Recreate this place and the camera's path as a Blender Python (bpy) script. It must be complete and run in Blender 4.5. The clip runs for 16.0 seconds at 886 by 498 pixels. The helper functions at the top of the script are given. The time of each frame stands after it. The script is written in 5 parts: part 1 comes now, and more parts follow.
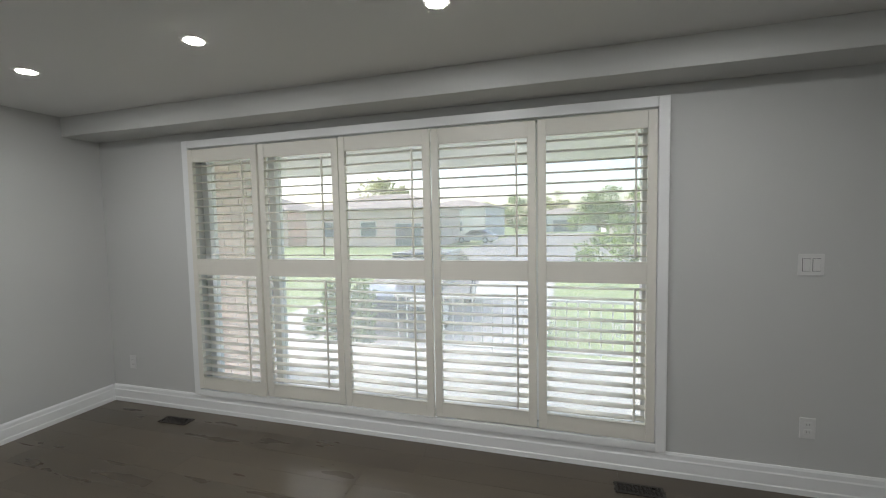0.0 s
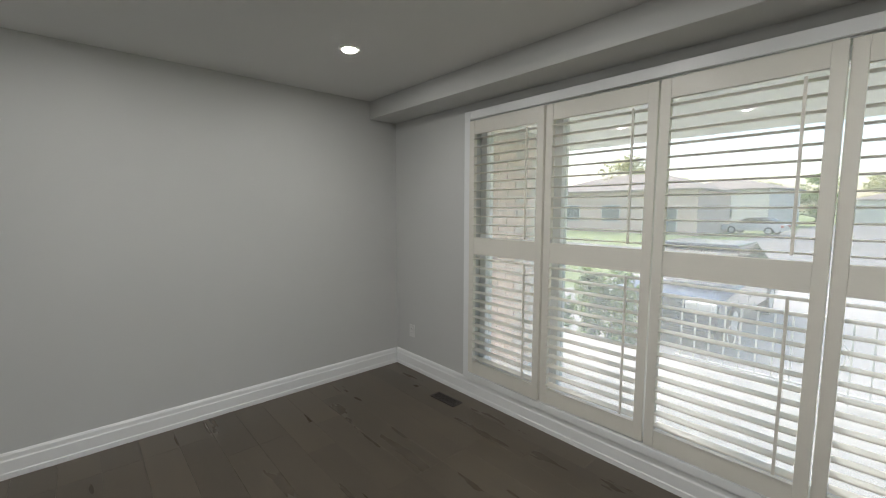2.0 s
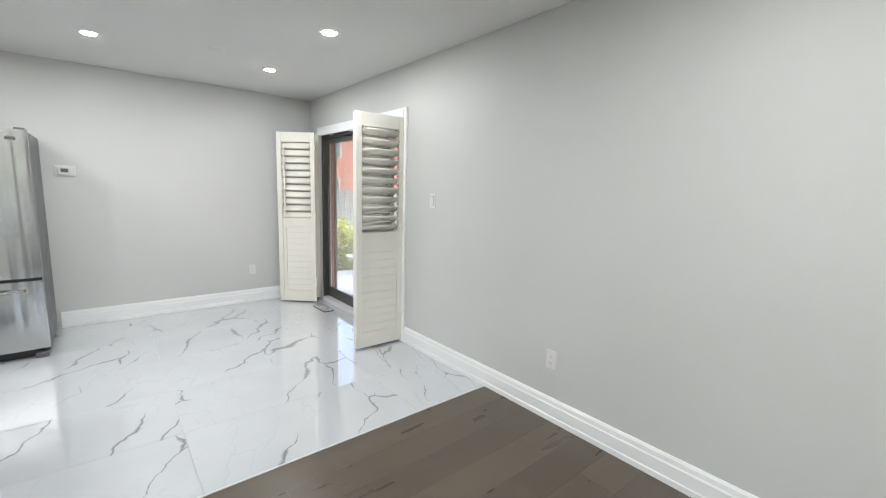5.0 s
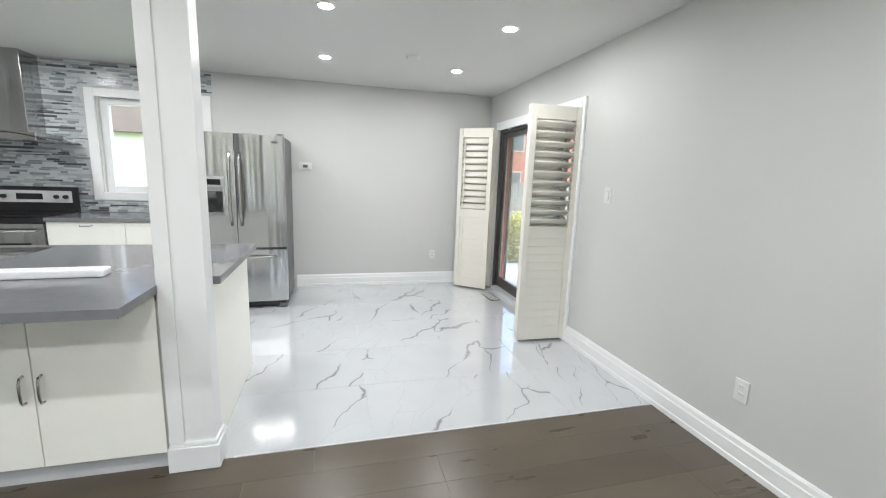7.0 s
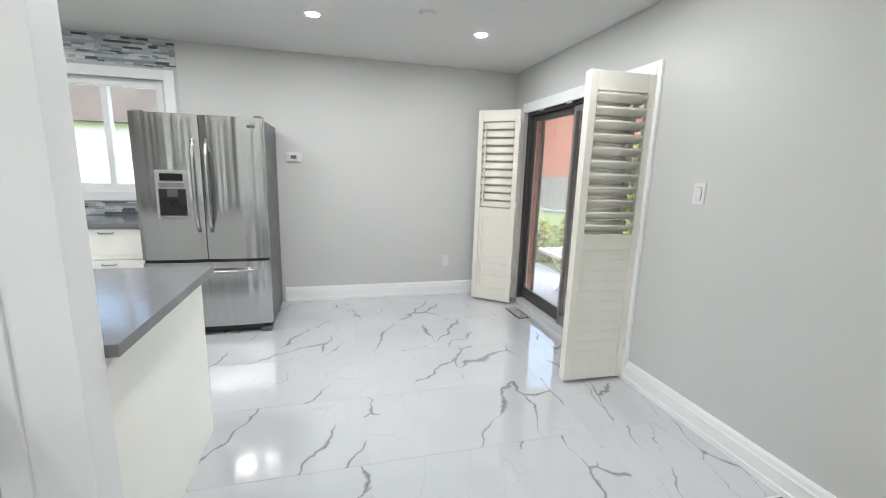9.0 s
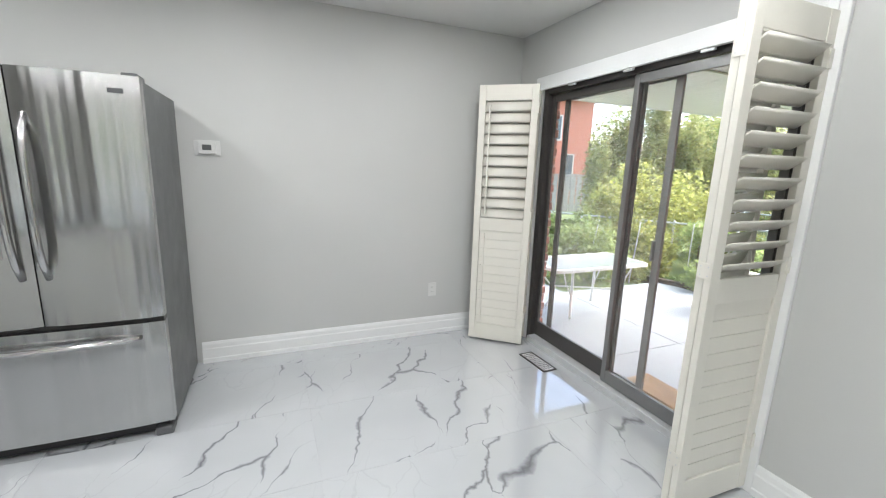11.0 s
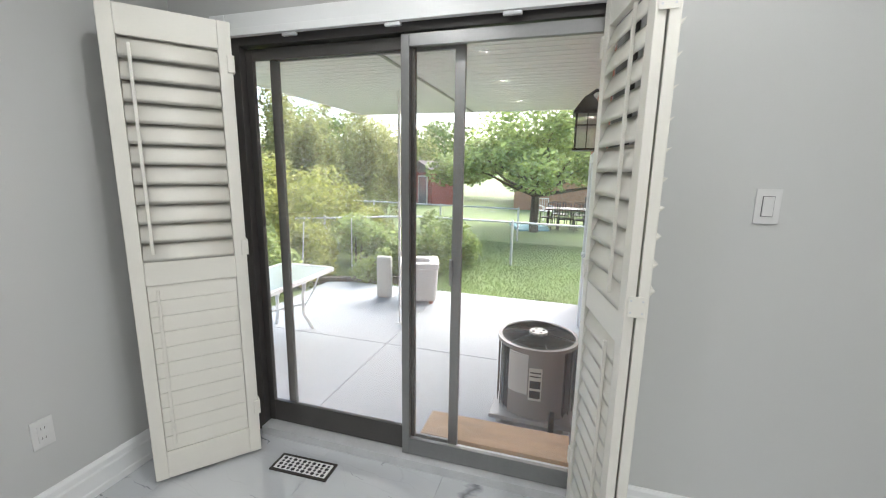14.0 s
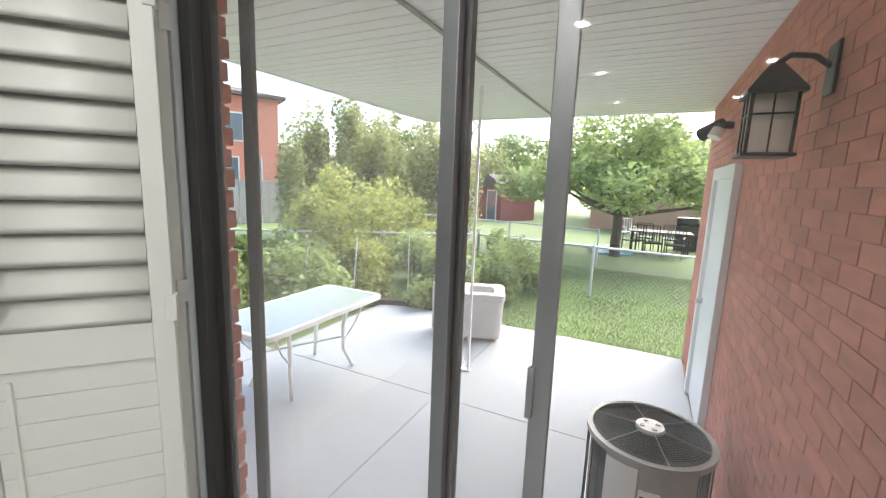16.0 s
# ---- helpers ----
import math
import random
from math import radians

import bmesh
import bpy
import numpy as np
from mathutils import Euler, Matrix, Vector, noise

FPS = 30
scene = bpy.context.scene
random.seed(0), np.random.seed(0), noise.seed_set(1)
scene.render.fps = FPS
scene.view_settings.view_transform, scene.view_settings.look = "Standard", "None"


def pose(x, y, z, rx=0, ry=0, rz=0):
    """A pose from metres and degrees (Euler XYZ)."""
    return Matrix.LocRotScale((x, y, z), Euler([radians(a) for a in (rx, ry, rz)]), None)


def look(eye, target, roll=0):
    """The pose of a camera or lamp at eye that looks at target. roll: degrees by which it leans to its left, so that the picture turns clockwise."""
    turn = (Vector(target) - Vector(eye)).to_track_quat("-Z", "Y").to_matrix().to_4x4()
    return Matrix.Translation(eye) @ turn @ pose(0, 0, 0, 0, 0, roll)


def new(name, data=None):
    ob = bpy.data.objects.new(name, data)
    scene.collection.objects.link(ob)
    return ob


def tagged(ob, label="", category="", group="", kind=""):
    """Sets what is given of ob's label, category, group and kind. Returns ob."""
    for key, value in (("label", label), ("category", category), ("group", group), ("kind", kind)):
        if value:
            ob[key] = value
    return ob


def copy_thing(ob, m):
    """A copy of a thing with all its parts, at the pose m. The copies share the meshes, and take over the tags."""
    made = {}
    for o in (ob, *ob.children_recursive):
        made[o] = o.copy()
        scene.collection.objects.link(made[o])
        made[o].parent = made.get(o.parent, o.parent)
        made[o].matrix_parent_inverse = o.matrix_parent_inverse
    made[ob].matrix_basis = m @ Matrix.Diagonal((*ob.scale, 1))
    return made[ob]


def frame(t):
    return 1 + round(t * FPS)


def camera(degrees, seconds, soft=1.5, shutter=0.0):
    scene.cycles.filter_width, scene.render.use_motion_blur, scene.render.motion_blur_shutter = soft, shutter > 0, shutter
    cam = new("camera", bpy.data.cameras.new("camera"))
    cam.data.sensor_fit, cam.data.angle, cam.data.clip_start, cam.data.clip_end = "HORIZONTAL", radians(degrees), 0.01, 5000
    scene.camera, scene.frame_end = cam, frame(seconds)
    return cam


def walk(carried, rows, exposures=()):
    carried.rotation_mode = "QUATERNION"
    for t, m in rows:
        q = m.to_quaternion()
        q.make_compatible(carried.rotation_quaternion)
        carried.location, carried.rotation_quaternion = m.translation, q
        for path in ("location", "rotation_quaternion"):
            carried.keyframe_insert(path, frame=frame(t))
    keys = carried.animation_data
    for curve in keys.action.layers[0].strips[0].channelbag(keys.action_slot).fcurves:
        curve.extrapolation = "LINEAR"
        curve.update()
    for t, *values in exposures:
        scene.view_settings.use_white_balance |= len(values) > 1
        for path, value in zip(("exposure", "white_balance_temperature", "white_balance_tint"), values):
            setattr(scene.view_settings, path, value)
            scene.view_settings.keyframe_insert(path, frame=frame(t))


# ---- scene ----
PATH = [
    (0, (3.891, -2.642, 1.526), (3.327, -0.728, 1.403), -1.1),
    (0.5, (3.789, -2.501, 1.528), (2.95, -0.693, 1.362), -0.4),
    (1, (3.673, -2.345, 1.492), (2.563, -0.691, 1.311), -0.1),
    (1.5, (3.471, -2.299, 1.482), (2.149, -0.811, 1.285), -0.1),
    (2, (3.225, -2.288, 1.498), (1.742, -0.961, 1.302), 0.1),
    (2.5, (2.985, -2.171, 1.493), (1.349, -1.039, 1.288), 0.4),
    (3, (2.777, -2.034, 1.493), (0.967, -1.206, 1.291), 1.0),
    (3.5, (2.586, -2.006, 1.484), (0.628, -1.658, 1.265), 1.4),
    (4, (2.383, -2.002, 1.483), (0.41, -2.234, 1.254), 1.5),
    (4.5, (2.14, -1.937, 1.411), (0.414, -2.921, 1.181), 1.3),
    (5, (2.062, -1.838, 1.396), (0.798, -3.362, 1.111), 1.7),
    (7.5, (1.989, -1.777, 1.396), (1.485, -3.68, 1.044), 2.1),
    (8, (1.979, -2.031, 1.365), (1.468, -3.927, 0.985), 2.1),
    (8.5, (1.939, -2.331, 1.385), (1.433, -4.228, 1.006), 1.8),
    (11, (1.953, -3.915, 1.402), (1.19, -5.721, 1.007), 1.9),
    (11.5, (2.06, -4.176, 1.395), (0.976, -5.802, 0.974), 2.9),
    (12, (2.114, -4.347, 1.409), (0.681, -5.676, 0.985), 3.6),
    (12.5, (2.034, -4.539, 1.394), (0.409, -5.626, 0.973), 3.0),
    (13, (1.935, -4.756, 1.402), (0.18, -5.629, 1.009), 2.3),
    (13.5, (1.814, -4.973, 1.405), (-0.035, -5.644, 1.042), 1.7),
    (14, (1.654, -5.109, 1.41), (-0.226, -5.679, 1.035), 0.9),
    (14.5, (1.398, -5.175, 1.418), (-0.466, -5.802, 1.05), -0.1),
    (15, (1.177, -5.257, 1.407), (-0.68, -5.912, 1.056), 0.3),
    (15.5, (0.957, -5.383, 1.421), (-0.882, -6.097, 1.089), 1.3),
    (16, (0.779, -5.399, 1.41), (-0.99, -6.275, 1.091), 2.1),
]
EXPOSURES = [(0, 1.47, 6500, 10), (1.5, 1.36, 6500, 10), (2.5, 1.58, 6850, 10), (3.5, 1.96, 6900, 10), (4, 2.42, 6500, 10), (4.6, 2.5, 6450, 10), (7.5, 2.58, 6450, 10), (8.6, 2.45, 6450, 10), (11, 2.36, 6450, 10), (13, 2.1, 6450, 10), (16, 2.05, 6450, 10)]
cam = camera(94.4, 16.0, 1.15)
walk(cam, [(t, look(e, g, r)) for t, e, g, r in PATH], EXPOSURES)

# ---- light ----
world = bpy.data.worlds.new("sky")
scene.world = world
world.use_nodes = True
wn = world.node_tree.nodes
sky = wn.new("ShaderNodeTexSky")
sky.sky_type, sky.sun_disc = "NISHITA", False
sky.sun_elevation, sky.sun_rotation = radians(38), radians(-72)
sky.dust_density, sky.air_density = 2.0, 1.0
world.node_tree.links.new(sky.outputs[0], wn["Background"].inputs[0])
wn["Background"].inputs[1].default_value = 0.15
sun_data = bpy.data.lights.new("sun", "SUN")
sun_data.energy, sun_data.angle, sun_data.color = 3.4, radians(75), (1, 0.96, 0.9)
sun = new("sun", sun_data)
SUN_WAY = Vector((math.sin(radians(-72)) * math.cos(radians(38)), math.cos(radians(-72)) * math.cos(radians(38)), math.sin(radians(38))))
sun.matrix_world = look(SUN_WAY * 30, (0, 0, 0))
LAMP_WATTS = 1.75


# ---- materials ----
def mat(name, col, rough=0.5, metal=0.0, var=0.12, scale=6.0, fine=90.0, bump=0.05, stretch=(1, 1, 1), spec=0.5, piece=0.0, island=0.0, coat=0.0):
    """A painted or natural surface: colour varied at two scales, fine relief, uneven gloss."""
    m = bpy.data.materials.new(name)
    m.use_nodes = True
    nt = m.node_tree
    n, l = nt.nodes, nt.links
    b = n["Principled BSDF"]
    b.inputs["Metallic"].default_value, b.inputs["Specular IOR Level"].default_value = metal, spec
    b.inputs["Coat Weight"].default_value = coat
    b.inputs["Coat Roughness"].default_value = 0.08
    tc, mp = n.new("ShaderNodeTexCoord"), n.new("ShaderNodeMapping")
    mp.inputs["Scale"].default_value = stretch
    if piece:
        own, hop = n.new("ShaderNodeObjectInfo"), n.new("ShaderNodeVectorMath")
        hop.operation = "MULTIPLY_ADD"
        hop.inputs[1].default_value = (31, 17, 23)
        l.new(own.outputs["Random"], hop.inputs[0])
        l.new(tc.outputs["Object"], hop.inputs[2])
        l.new(hop.outputs[0], mp.inputs[0])
    else:
        l.new(tc.outputs["Object"], mp.inputs[0])
    big, small = n.new("ShaderNodeTexNoise"), n.new("ShaderNodeTexNoise")
    big.inputs["Scale"].default_value, big.inputs["Detail"].default_value = scale, 4
    small.inputs["Scale"].default_value, small.inputs["Detail"].default_value = fine, 3
    l.new(mp.outputs[0], big.inputs[0])
    l.new(mp.outputs[0], small.inputs[0])
    add = n.new("ShaderNodeMath")
    add.operation = "MULTIPLY_ADD"
    add.inputs[1].default_value = 0.45
    l.new(small.outputs[0], add.inputs[0])
    l.new(big.outputs[0], add.inputs[2])
    last = add.outputs[0]
    if piece or island:
        src = n.new("ShaderNodeObjectInfo") if piece else n.new("ShaderNodeNewGeometry")
        pm = n.new("ShaderNodeMath")
        pm.operation = "MULTIPLY_ADD"
        pm.inputs[1].default_value = piece or island
        l.new(src.outputs["Random"] if piece else src.outputs["Random Per Island"], pm.inputs[0])
        l.new(last, pm.inputs[2])
        off = n.new("ShaderNodeMath")
        off.operation = "SUBTRACT"
        off.inputs[1].default_value = (piece or island) / 2
        l.new(pm.outputs[0], off.inputs[0])
        last = off.outputs[0]
    ramp = n.new("ShaderNodeMapRange")
    ramp.clamp = True
    ramp.inputs[1].default_value, ramp.inputs[2].default_value = 0.4, 1.05
    ramp.inputs[3].default_value, ramp.inputs[4].default_value = 1 - var, 1 + var
    l.new(last, ramp.inputs[0])
    mul = n.new("ShaderNodeVectorMath")
    mul.operation = "SCALE"
    mul.inputs[0].default_value = col[:3]
    l.new(ramp.outputs[0], mul.inputs["Scale"])
    l.new(mul.outputs[0], b.inputs["Base Color"])
    rr = n.new("ShaderNodeMapRange")
    rr.inputs[1].default_value, rr.inputs[2].default_value = 0.3, 0.7
    rr.inputs[3].default_value, rr.inputs[4].default_value = max(0.02, rough * 0.85), min(1, rough * 1.15)
    l.new(big.outputs[0], rr.inputs[0])
    l.new(rr.outputs[0], b.inputs["Roughness"])
    if bump:
        bp = n.new("ShaderNodeBump")
        bp.inputs["Strength"].default_value, bp.inputs["Distance"].default_value = min(1, bump * 4), 0.002
        l.new(small.outputs[0], bp.inputs["Height"])
        l.new(bp.outputs[0], b.inputs["Normal"])
    return m


def glow(name, col, power):
    m = bpy.data.materials.new(name)
    m.use_nodes = True
    b = m.node_tree.nodes["Principled BSDF"]
    b.inputs["Emission Color"].default_value, b.inputs["Emission Strength"].default_value = (*col, 1), power
    return m


def glass_mat(name, tint=(1, 1, 1), gloss=0.0):
    m = bpy.data.materials.new(name)
    m.use_nodes = True
    n, l = m.node_tree.nodes, m.node_tree.links
    tr, gl, mx, fr = n.new("ShaderNodeBsdfTransparent"), n.new("ShaderNodeBsdfGlossy"), n.new("ShaderNodeMixShader"), n.new("ShaderNodeMath")
    lw = n.new("ShaderNodeLayerWeight")
    lw.inputs[0].default_value = 0.5
    pw = n.new("ShaderNodeMath")
    pw.operation = "POWER"
    pw.inputs[1].default_value = 4.0
    l.new(lw.outputs["Facing"], pw.inputs[0])
    fr.operation = "MULTIPLY_ADD"
    fr.inputs[1].default_value, fr.inputs[2].default_value = 0.6, 0.02
    l.new(pw.outputs[0], fr.inputs[0])
    tr.inputs[0].default_value = (*tint, 1)
    gl.inputs["Roughness"].default_value = gloss
    l.new(fr.outputs[0], mx.inputs[0])
    l.new(tr.outputs[0], mx.inputs[1])
    l.new(gl.outputs[0], mx.inputs[2])
    l.new(mx.outputs[0], n["Material Output"].inputs[0])
    return m


def wood_floor_mat():
    m = mat("oak_floor", (0.086, 0.069, 0.049), 0.31, var=0.17, scale=1.8, fine=40, bump=0, stretch=(1.0, 5, 5), piece=0.5, spec=0.55)
    return m


def marble_mat():
    m = bpy.data.materials.new("marble_tile")
    m.use_nodes = True
    nt = m.node_tree
    n, l = nt.nodes, nt.links
    b = n["Principled BSDF"]
    tc = n.new("ShaderNodeTexCoord")
    info = n.new("ShaderNodeObjectInfo")
    shift = n.new("ShaderNodeVectorMath")
    shift.operation = "MULTIPLY_ADD"
    shift.inputs[1].default_value = (1, 1, 1)
    l.new(tc.outputs["Object"], shift.inputs[0])
    hop = n.new("ShaderNodeCombineXYZ")
    sc = n.new("ShaderNodeMath")
    sc.operation = "MULTIPLY"
    sc.inputs[1].default_value = 37.0
    l.new(info.outputs["Random"], sc.inputs[0])
    l.new(sc.outputs[0], hop.inputs[2])
    l.new(hop.outputs[0], shift.inputs[2])
    warp = n.new("ShaderNodeTexNoise")
    warp.inputs["Scale"].default_value, warp.inputs["Detail"].default_value = 4.5, 5
    l.new(shift.outputs[0], warp.inputs[0])
    wadd = n.new("ShaderNodeVectorMath")
    wadd.operation = "MULTIPLY_ADD"
    wadd.inputs[1].default_value = (0.22, 0.22, 0.1)
    l.new(warp.outputs[1], wadd.inputs[0])
    l.new(shift.outputs[0], wadd.inputs[2])
    mp = n.new("ShaderNodeMapping")
    mp.inputs["Rotation"].default_value = (0, 0, radians(27))
    l.new(wadd.outputs[0], mp.inputs[0])
    mp2 = n.new("ShaderNodeMapping")
    mp2.inputs["Scale"].default_value = (2.7, 0.9, 1)
    l.new(mp.outputs[0], mp2.inputs[0])
    vo = n.new("ShaderNodeTexVoronoi")
    vo.feature = "DISTANCE_TO_EDGE"
    vo.inputs["Scale"].default_value = 0.85
    l.new(mp2.outputs[0], vo.inputs["Vector"])
    mask = n.new("ShaderNodeTexNoise")
    mask.inputs["Scale"].default_value, mask.inputs["Detail"].default_value = 2.3, 2
    l.new(shift.outputs[0], mask.inputs[0])
    wid = n.new("ShaderNodeMapRange")
    wid.inputs[1].default_value, wid.inputs[2].default_value = 0.44, 0.66
    wid.inputs[3].default_value, wid.inputs[4].default_value = 0.0, 0.026
    l.new(mask.outputs[0], wid.inputs[0])
    vein = n.new("ShaderNodeMapRange")
    vein.inputs[1].default_value = 0.0
    vein.inputs[3].default_value, vein.inputs[4].default_value = 1, 0
    l.new(vo.outputs["Distance"], vein.inputs[0])
    l.new(wid.outputs[0], vein.inputs[2])
    vo2, fine = n.new("ShaderNodeTexVoronoi"), n.new("ShaderNodeMapRange")
    vo2.feature = "DISTANCE_TO_EDGE"
    vo2.inputs["Scale"].default_value = 2.1
    l.new(mp2.outputs[0], vo2.inputs["Vector"])
    wid2 = n.new("ShaderNodeMapRange")
    wid2.inputs[1].default_value, wid2.inputs[2].default_value = 0.56, 0.4
    wid2.inputs[3].default_value, wid2.inputs[4].default_value = 0.0, 0.02
    l.new(mask.outputs[0], wid2.inputs[0])
    fine.inputs[1].default_value = 0.0
    fine.inputs[3].default_value, fine.inputs[4].default_value = 0.11, 0
    l.new(vo2.outputs["Distance"], fine.inputs[0])
    l.new(wid2.outputs[0], fine.inputs[2])
    cloud = n.new("ShaderNodeMapRange")
    cloud.inputs[1].default_value, cloud.inputs[2].default_value = 0.35, 0.7
    cloud.inputs[3].default_value, cloud.inputs[4].default_value = 0.0, 0.1
    l.new(mask.outputs[0], cloud.inputs[0])
    gr = n.new("ShaderNodeMath")
    gr.operation = "MULTIPLY_ADD"
    gr.use_clamp = True
    gr.inputs[1].default_value = 0.85
    l.new(vein.outputs[0], gr.inputs[0])
    both = n.new("ShaderNodeMath")
    both.operation = "ADD"
    l.new(cloud.outputs[0], both.inputs[0])
    l.new(fine.outputs[0], both.inputs[1])
    l.new(both.outputs[0], gr.inputs[2])
    mix = n.new("ShaderNodeMix")
    mix.data_type = "RGBA"
    mix.inputs[6].default_value, mix.inputs[7].default_value = (0.52, 0.54, 0.56, 1), (0.15, 0.155, 0.17, 1)
    l.new(gr.outputs[0], mix.inputs[0])
    l.new(mix.outputs[2], b.inputs["Base Color"])
    b.inputs["Roughness"].default_value = 0.06
    b.inputs["Coat Weight"].default_value, b.inputs["Coat Roughness"].default_value = 1.0, 0.02
    b.inputs["Specular IOR Level"].default_value = 0.65
    b.inputs["Coat IOR"].default_value = 1.75
    return m


def steel_mat(name, col=(0.47, 0.47, 0.47), rough=0.21):
    m = mat(name, col, rough, 1.0, var=0.05, scale=3.0, fine=60, bump=0.0, stretch=(6, 6, 0.15))
    nt = m.node_tree
    n, l = nt.nodes, nt.links
    tc, mp, ns, bp = n.new("ShaderNodeTexCoord"), n.new("ShaderNodeMapping"), n.new("ShaderNodeTexNoise"), n.new("ShaderNodeBump")
    mp.inputs["Scale"].default_value = (7, 7, 0.12)
    ns.inputs["Scale"].default_value = 1.2
    bp.inputs["Strength"].default_value, bp.inputs["Distance"].default_value = 0.8, 0.03
    l.new(tc.outputs["Object"], mp.inputs[0])
    l.new(mp.outputs[0], ns.inputs[0])
    l.new(ns.outputs[0], bp.inputs["Height"])
    l.new(bp.outputs[0], n["Principled BSDF"].inputs["Normal"])
    n["Principled BSDF"].inputs["Anisotropic"].default_value = 0.6
    return m


M_WALL = mat("grey_wall_paint", (0.545, 0.55, 0.54), 0.55, var=0.02, scale=1.5, fine=220, bump=0.03)
M_CEIL = mat("ceiling_paint", (0.72, 0.72, 0.71), 0.7, var=0.02, scale=1.2, fine=200, bump=0.03)
M_TRIM = mat("white_trim_paint", (0.78, 0.79, 0.79), 0.35, var=0.02, fine=150, bump=0.01)
M_SHUT = mat("ivory_shutter_paint", (0.72, 0.7, 0.635), 0.4, var=0.03, fine=120, bump=0.01)
M_OAK = wood_floor_mat()
M_GAP = mat("floor_gap", (0.066, 0.053, 0.038), 0.5)
M_MARBLE = marble_mat()
M_GROUT = mat("tile_grout", (0.5, 0.51, 0.52), 0.8)
M_STEEL = steel_mat("brushed_steel")
M_CHROME = mat("polished_handle", (0.5, 0.5, 0.5), 0.16, 1.0, var=0.03, bump=0)
M_FRSIDE = mat("grey_fridge_side", (0.11, 0.113, 0.117), 0.4, 0.3, var=0.06, fine=300, bump=0.03)
M_BLACK = mat("black_plastic", (0.012, 0.012, 0.013), 0.3, var=0.1, bump=0.01)
M_DARKGLASS = mat("black_glass", (0.01, 0.01, 0.012), 0.05, var=0.05, bump=0)
M_CAB = mat("cream_cabinet_paint", (0.86, 0.855, 0.8), 0.4, var=0.03, bump=0.01)
M_QUARTZ = mat("grey_quartz", (0.165, 0.168, 0.176), 0.14, var=0.08, scale=20, fine=300, bump=0)
M_PLATE = mat("white_plastic", (0.66, 0.66, 0.65), 0.3, var=0.02, bump=0)
M_BRONZE = mat("dark_bronze_aluminium", (0.085, 0.08, 0.077), 0.38, 0.4, var=0.1, fine=80, bump=0.01)
M_ALU = mat("grey_aluminium", (0.27, 0.27, 0.27), 0.35, 0.7, var=0.08, bump=0.01)
M_SILL = mat("grey_door_track", (0.55, 0.56, 0.57), 0.4, 0.1, var=0.1, scale=12, bump=0.03)
M_GLASS = glass_mat("window_glass")
# front glass with a whitish veil mixed in, standing for glare over the view
M_VEILGLASS = glass_mat("veiled_front_glass")
n, l = M_VEILGLASS.node_tree.nodes, M_VEILGLASS.node_tree.links
haze, mx = n.new("ShaderNodeBsdfTranslucent"), n.new("ShaderNodeMixShader")
haze.inputs[0].default_value = (0.9, 0.9, 0.88, 1)
mx.inputs[0].default_value = 0.22
l.new(n["Material Output"].inputs[0].links[0].from_socket, mx.inputs[1])
l.new(haze.outputs[0], mx.inputs[2])
l.new(mx.outputs[0], n["Material Output"].inputs[0])
# light dust, plus a painted haze that lifts the dark tones outside
M_DOORGLASS = M_VEILGLASS.copy()
M_DOORGLASS.name = "slightly_dusty_door_glass"
for nd in M_DOORGLASS.node_tree.nodes:
    if nd.type == "MIX_SHADER" and not nd.inputs[0].is_linked:
        nd.inputs[0].default_value = 0.05
M_LANTERN = M_VEILGLASS.copy()
M_LANTERN.name = "cream_lantern_glass"
for nd in M_LANTERN.node_tree.nodes:
    if nd.type == "MIX_SHADER" and not nd.inputs[0].is_linked:
        nd.inputs[0].default_value = 0.5
M_TABLEGLASS = mat("frosted_table_glass", (0.47, 0.54, 0.5), 0.18, var=0.04, scale=4, bump=0, spec=0.6)
M_VENT = mat("vent_metal", (0.045, 0.04, 0.035), 0.4, 0.5, var=0.1)
M_VENTW = mat("white_vent_metal", (0.75, 0.75, 0.74), 0.35, 0.1, var=0.05)
M_LENS = glow("lamp_glow", (1.0, 0.97, 0.9), 30.0)
M_CONC = mat("patio_concrete", (0.37, 0.395, 0.42), 0.75, var=0.1, scale=1.4, fine=60, bump=0.08)
M_BRICK = mat("red_brick", (0.47, 0.185, 0.135), 0.85, var=0.3, scale=9, fine=70, bump=0.25, stretch=(0.6, 1, 2.5), piece=0.26)
M_BRICKJ = mat("red_brick_far", (0.47, 0.185, 0.135), 0.85, var=0.3, scale=9, fine=70, bump=0.25, stretch=(0.6, 1, 2.5), island=0.26)
M_MORTAR = mat("pink_mortar", (0.44, 0.2, 0.155), 0.9, var=0.15, fine=150, bump=0.15)
M_PALEBRICK = mat("pale_brick", (0.62, 0.49, 0.42), 0.85, var=0.3, scale=12, fine=120, bump=0.2, piece=0.3)
M_PALEMORTAR = mat("grey_mortar", (0.55, 0.53, 0.5), 0.9, var=0.12, bump=0.15)
M_SOFFIT = mat("white_soffit_metal", (0.84, 0.85, 0.86), 0.45, var=0.04, bump=0.01)
M_STEP = mat("raw_pine", (0.5, 0.32, 0.18), 0.65, var=0.22, scale=3, fine=30, bump=0.06, stretch=(8, 1, 8))
M_IRON = mat("black_iron", (0.02, 0.02, 0.02), 0.45, 0.4, var=0.15, bump=0.03)
M_ACGREY = mat("grey_casing", (0.34, 0.34, 0.34), 0.45, 0.2, var=0.1, bump=0.02)
M_ACBODY = mat("grey_brown_casing", (0.25, 0.235, 0.22), 0.4, 0.2, var=0.1, bump=0.02)
M_ACLIGHT = mat("beige_casing", (0.56, 0.55, 0.52), 0.45, 0.1, var=0.08, bump=0.02)
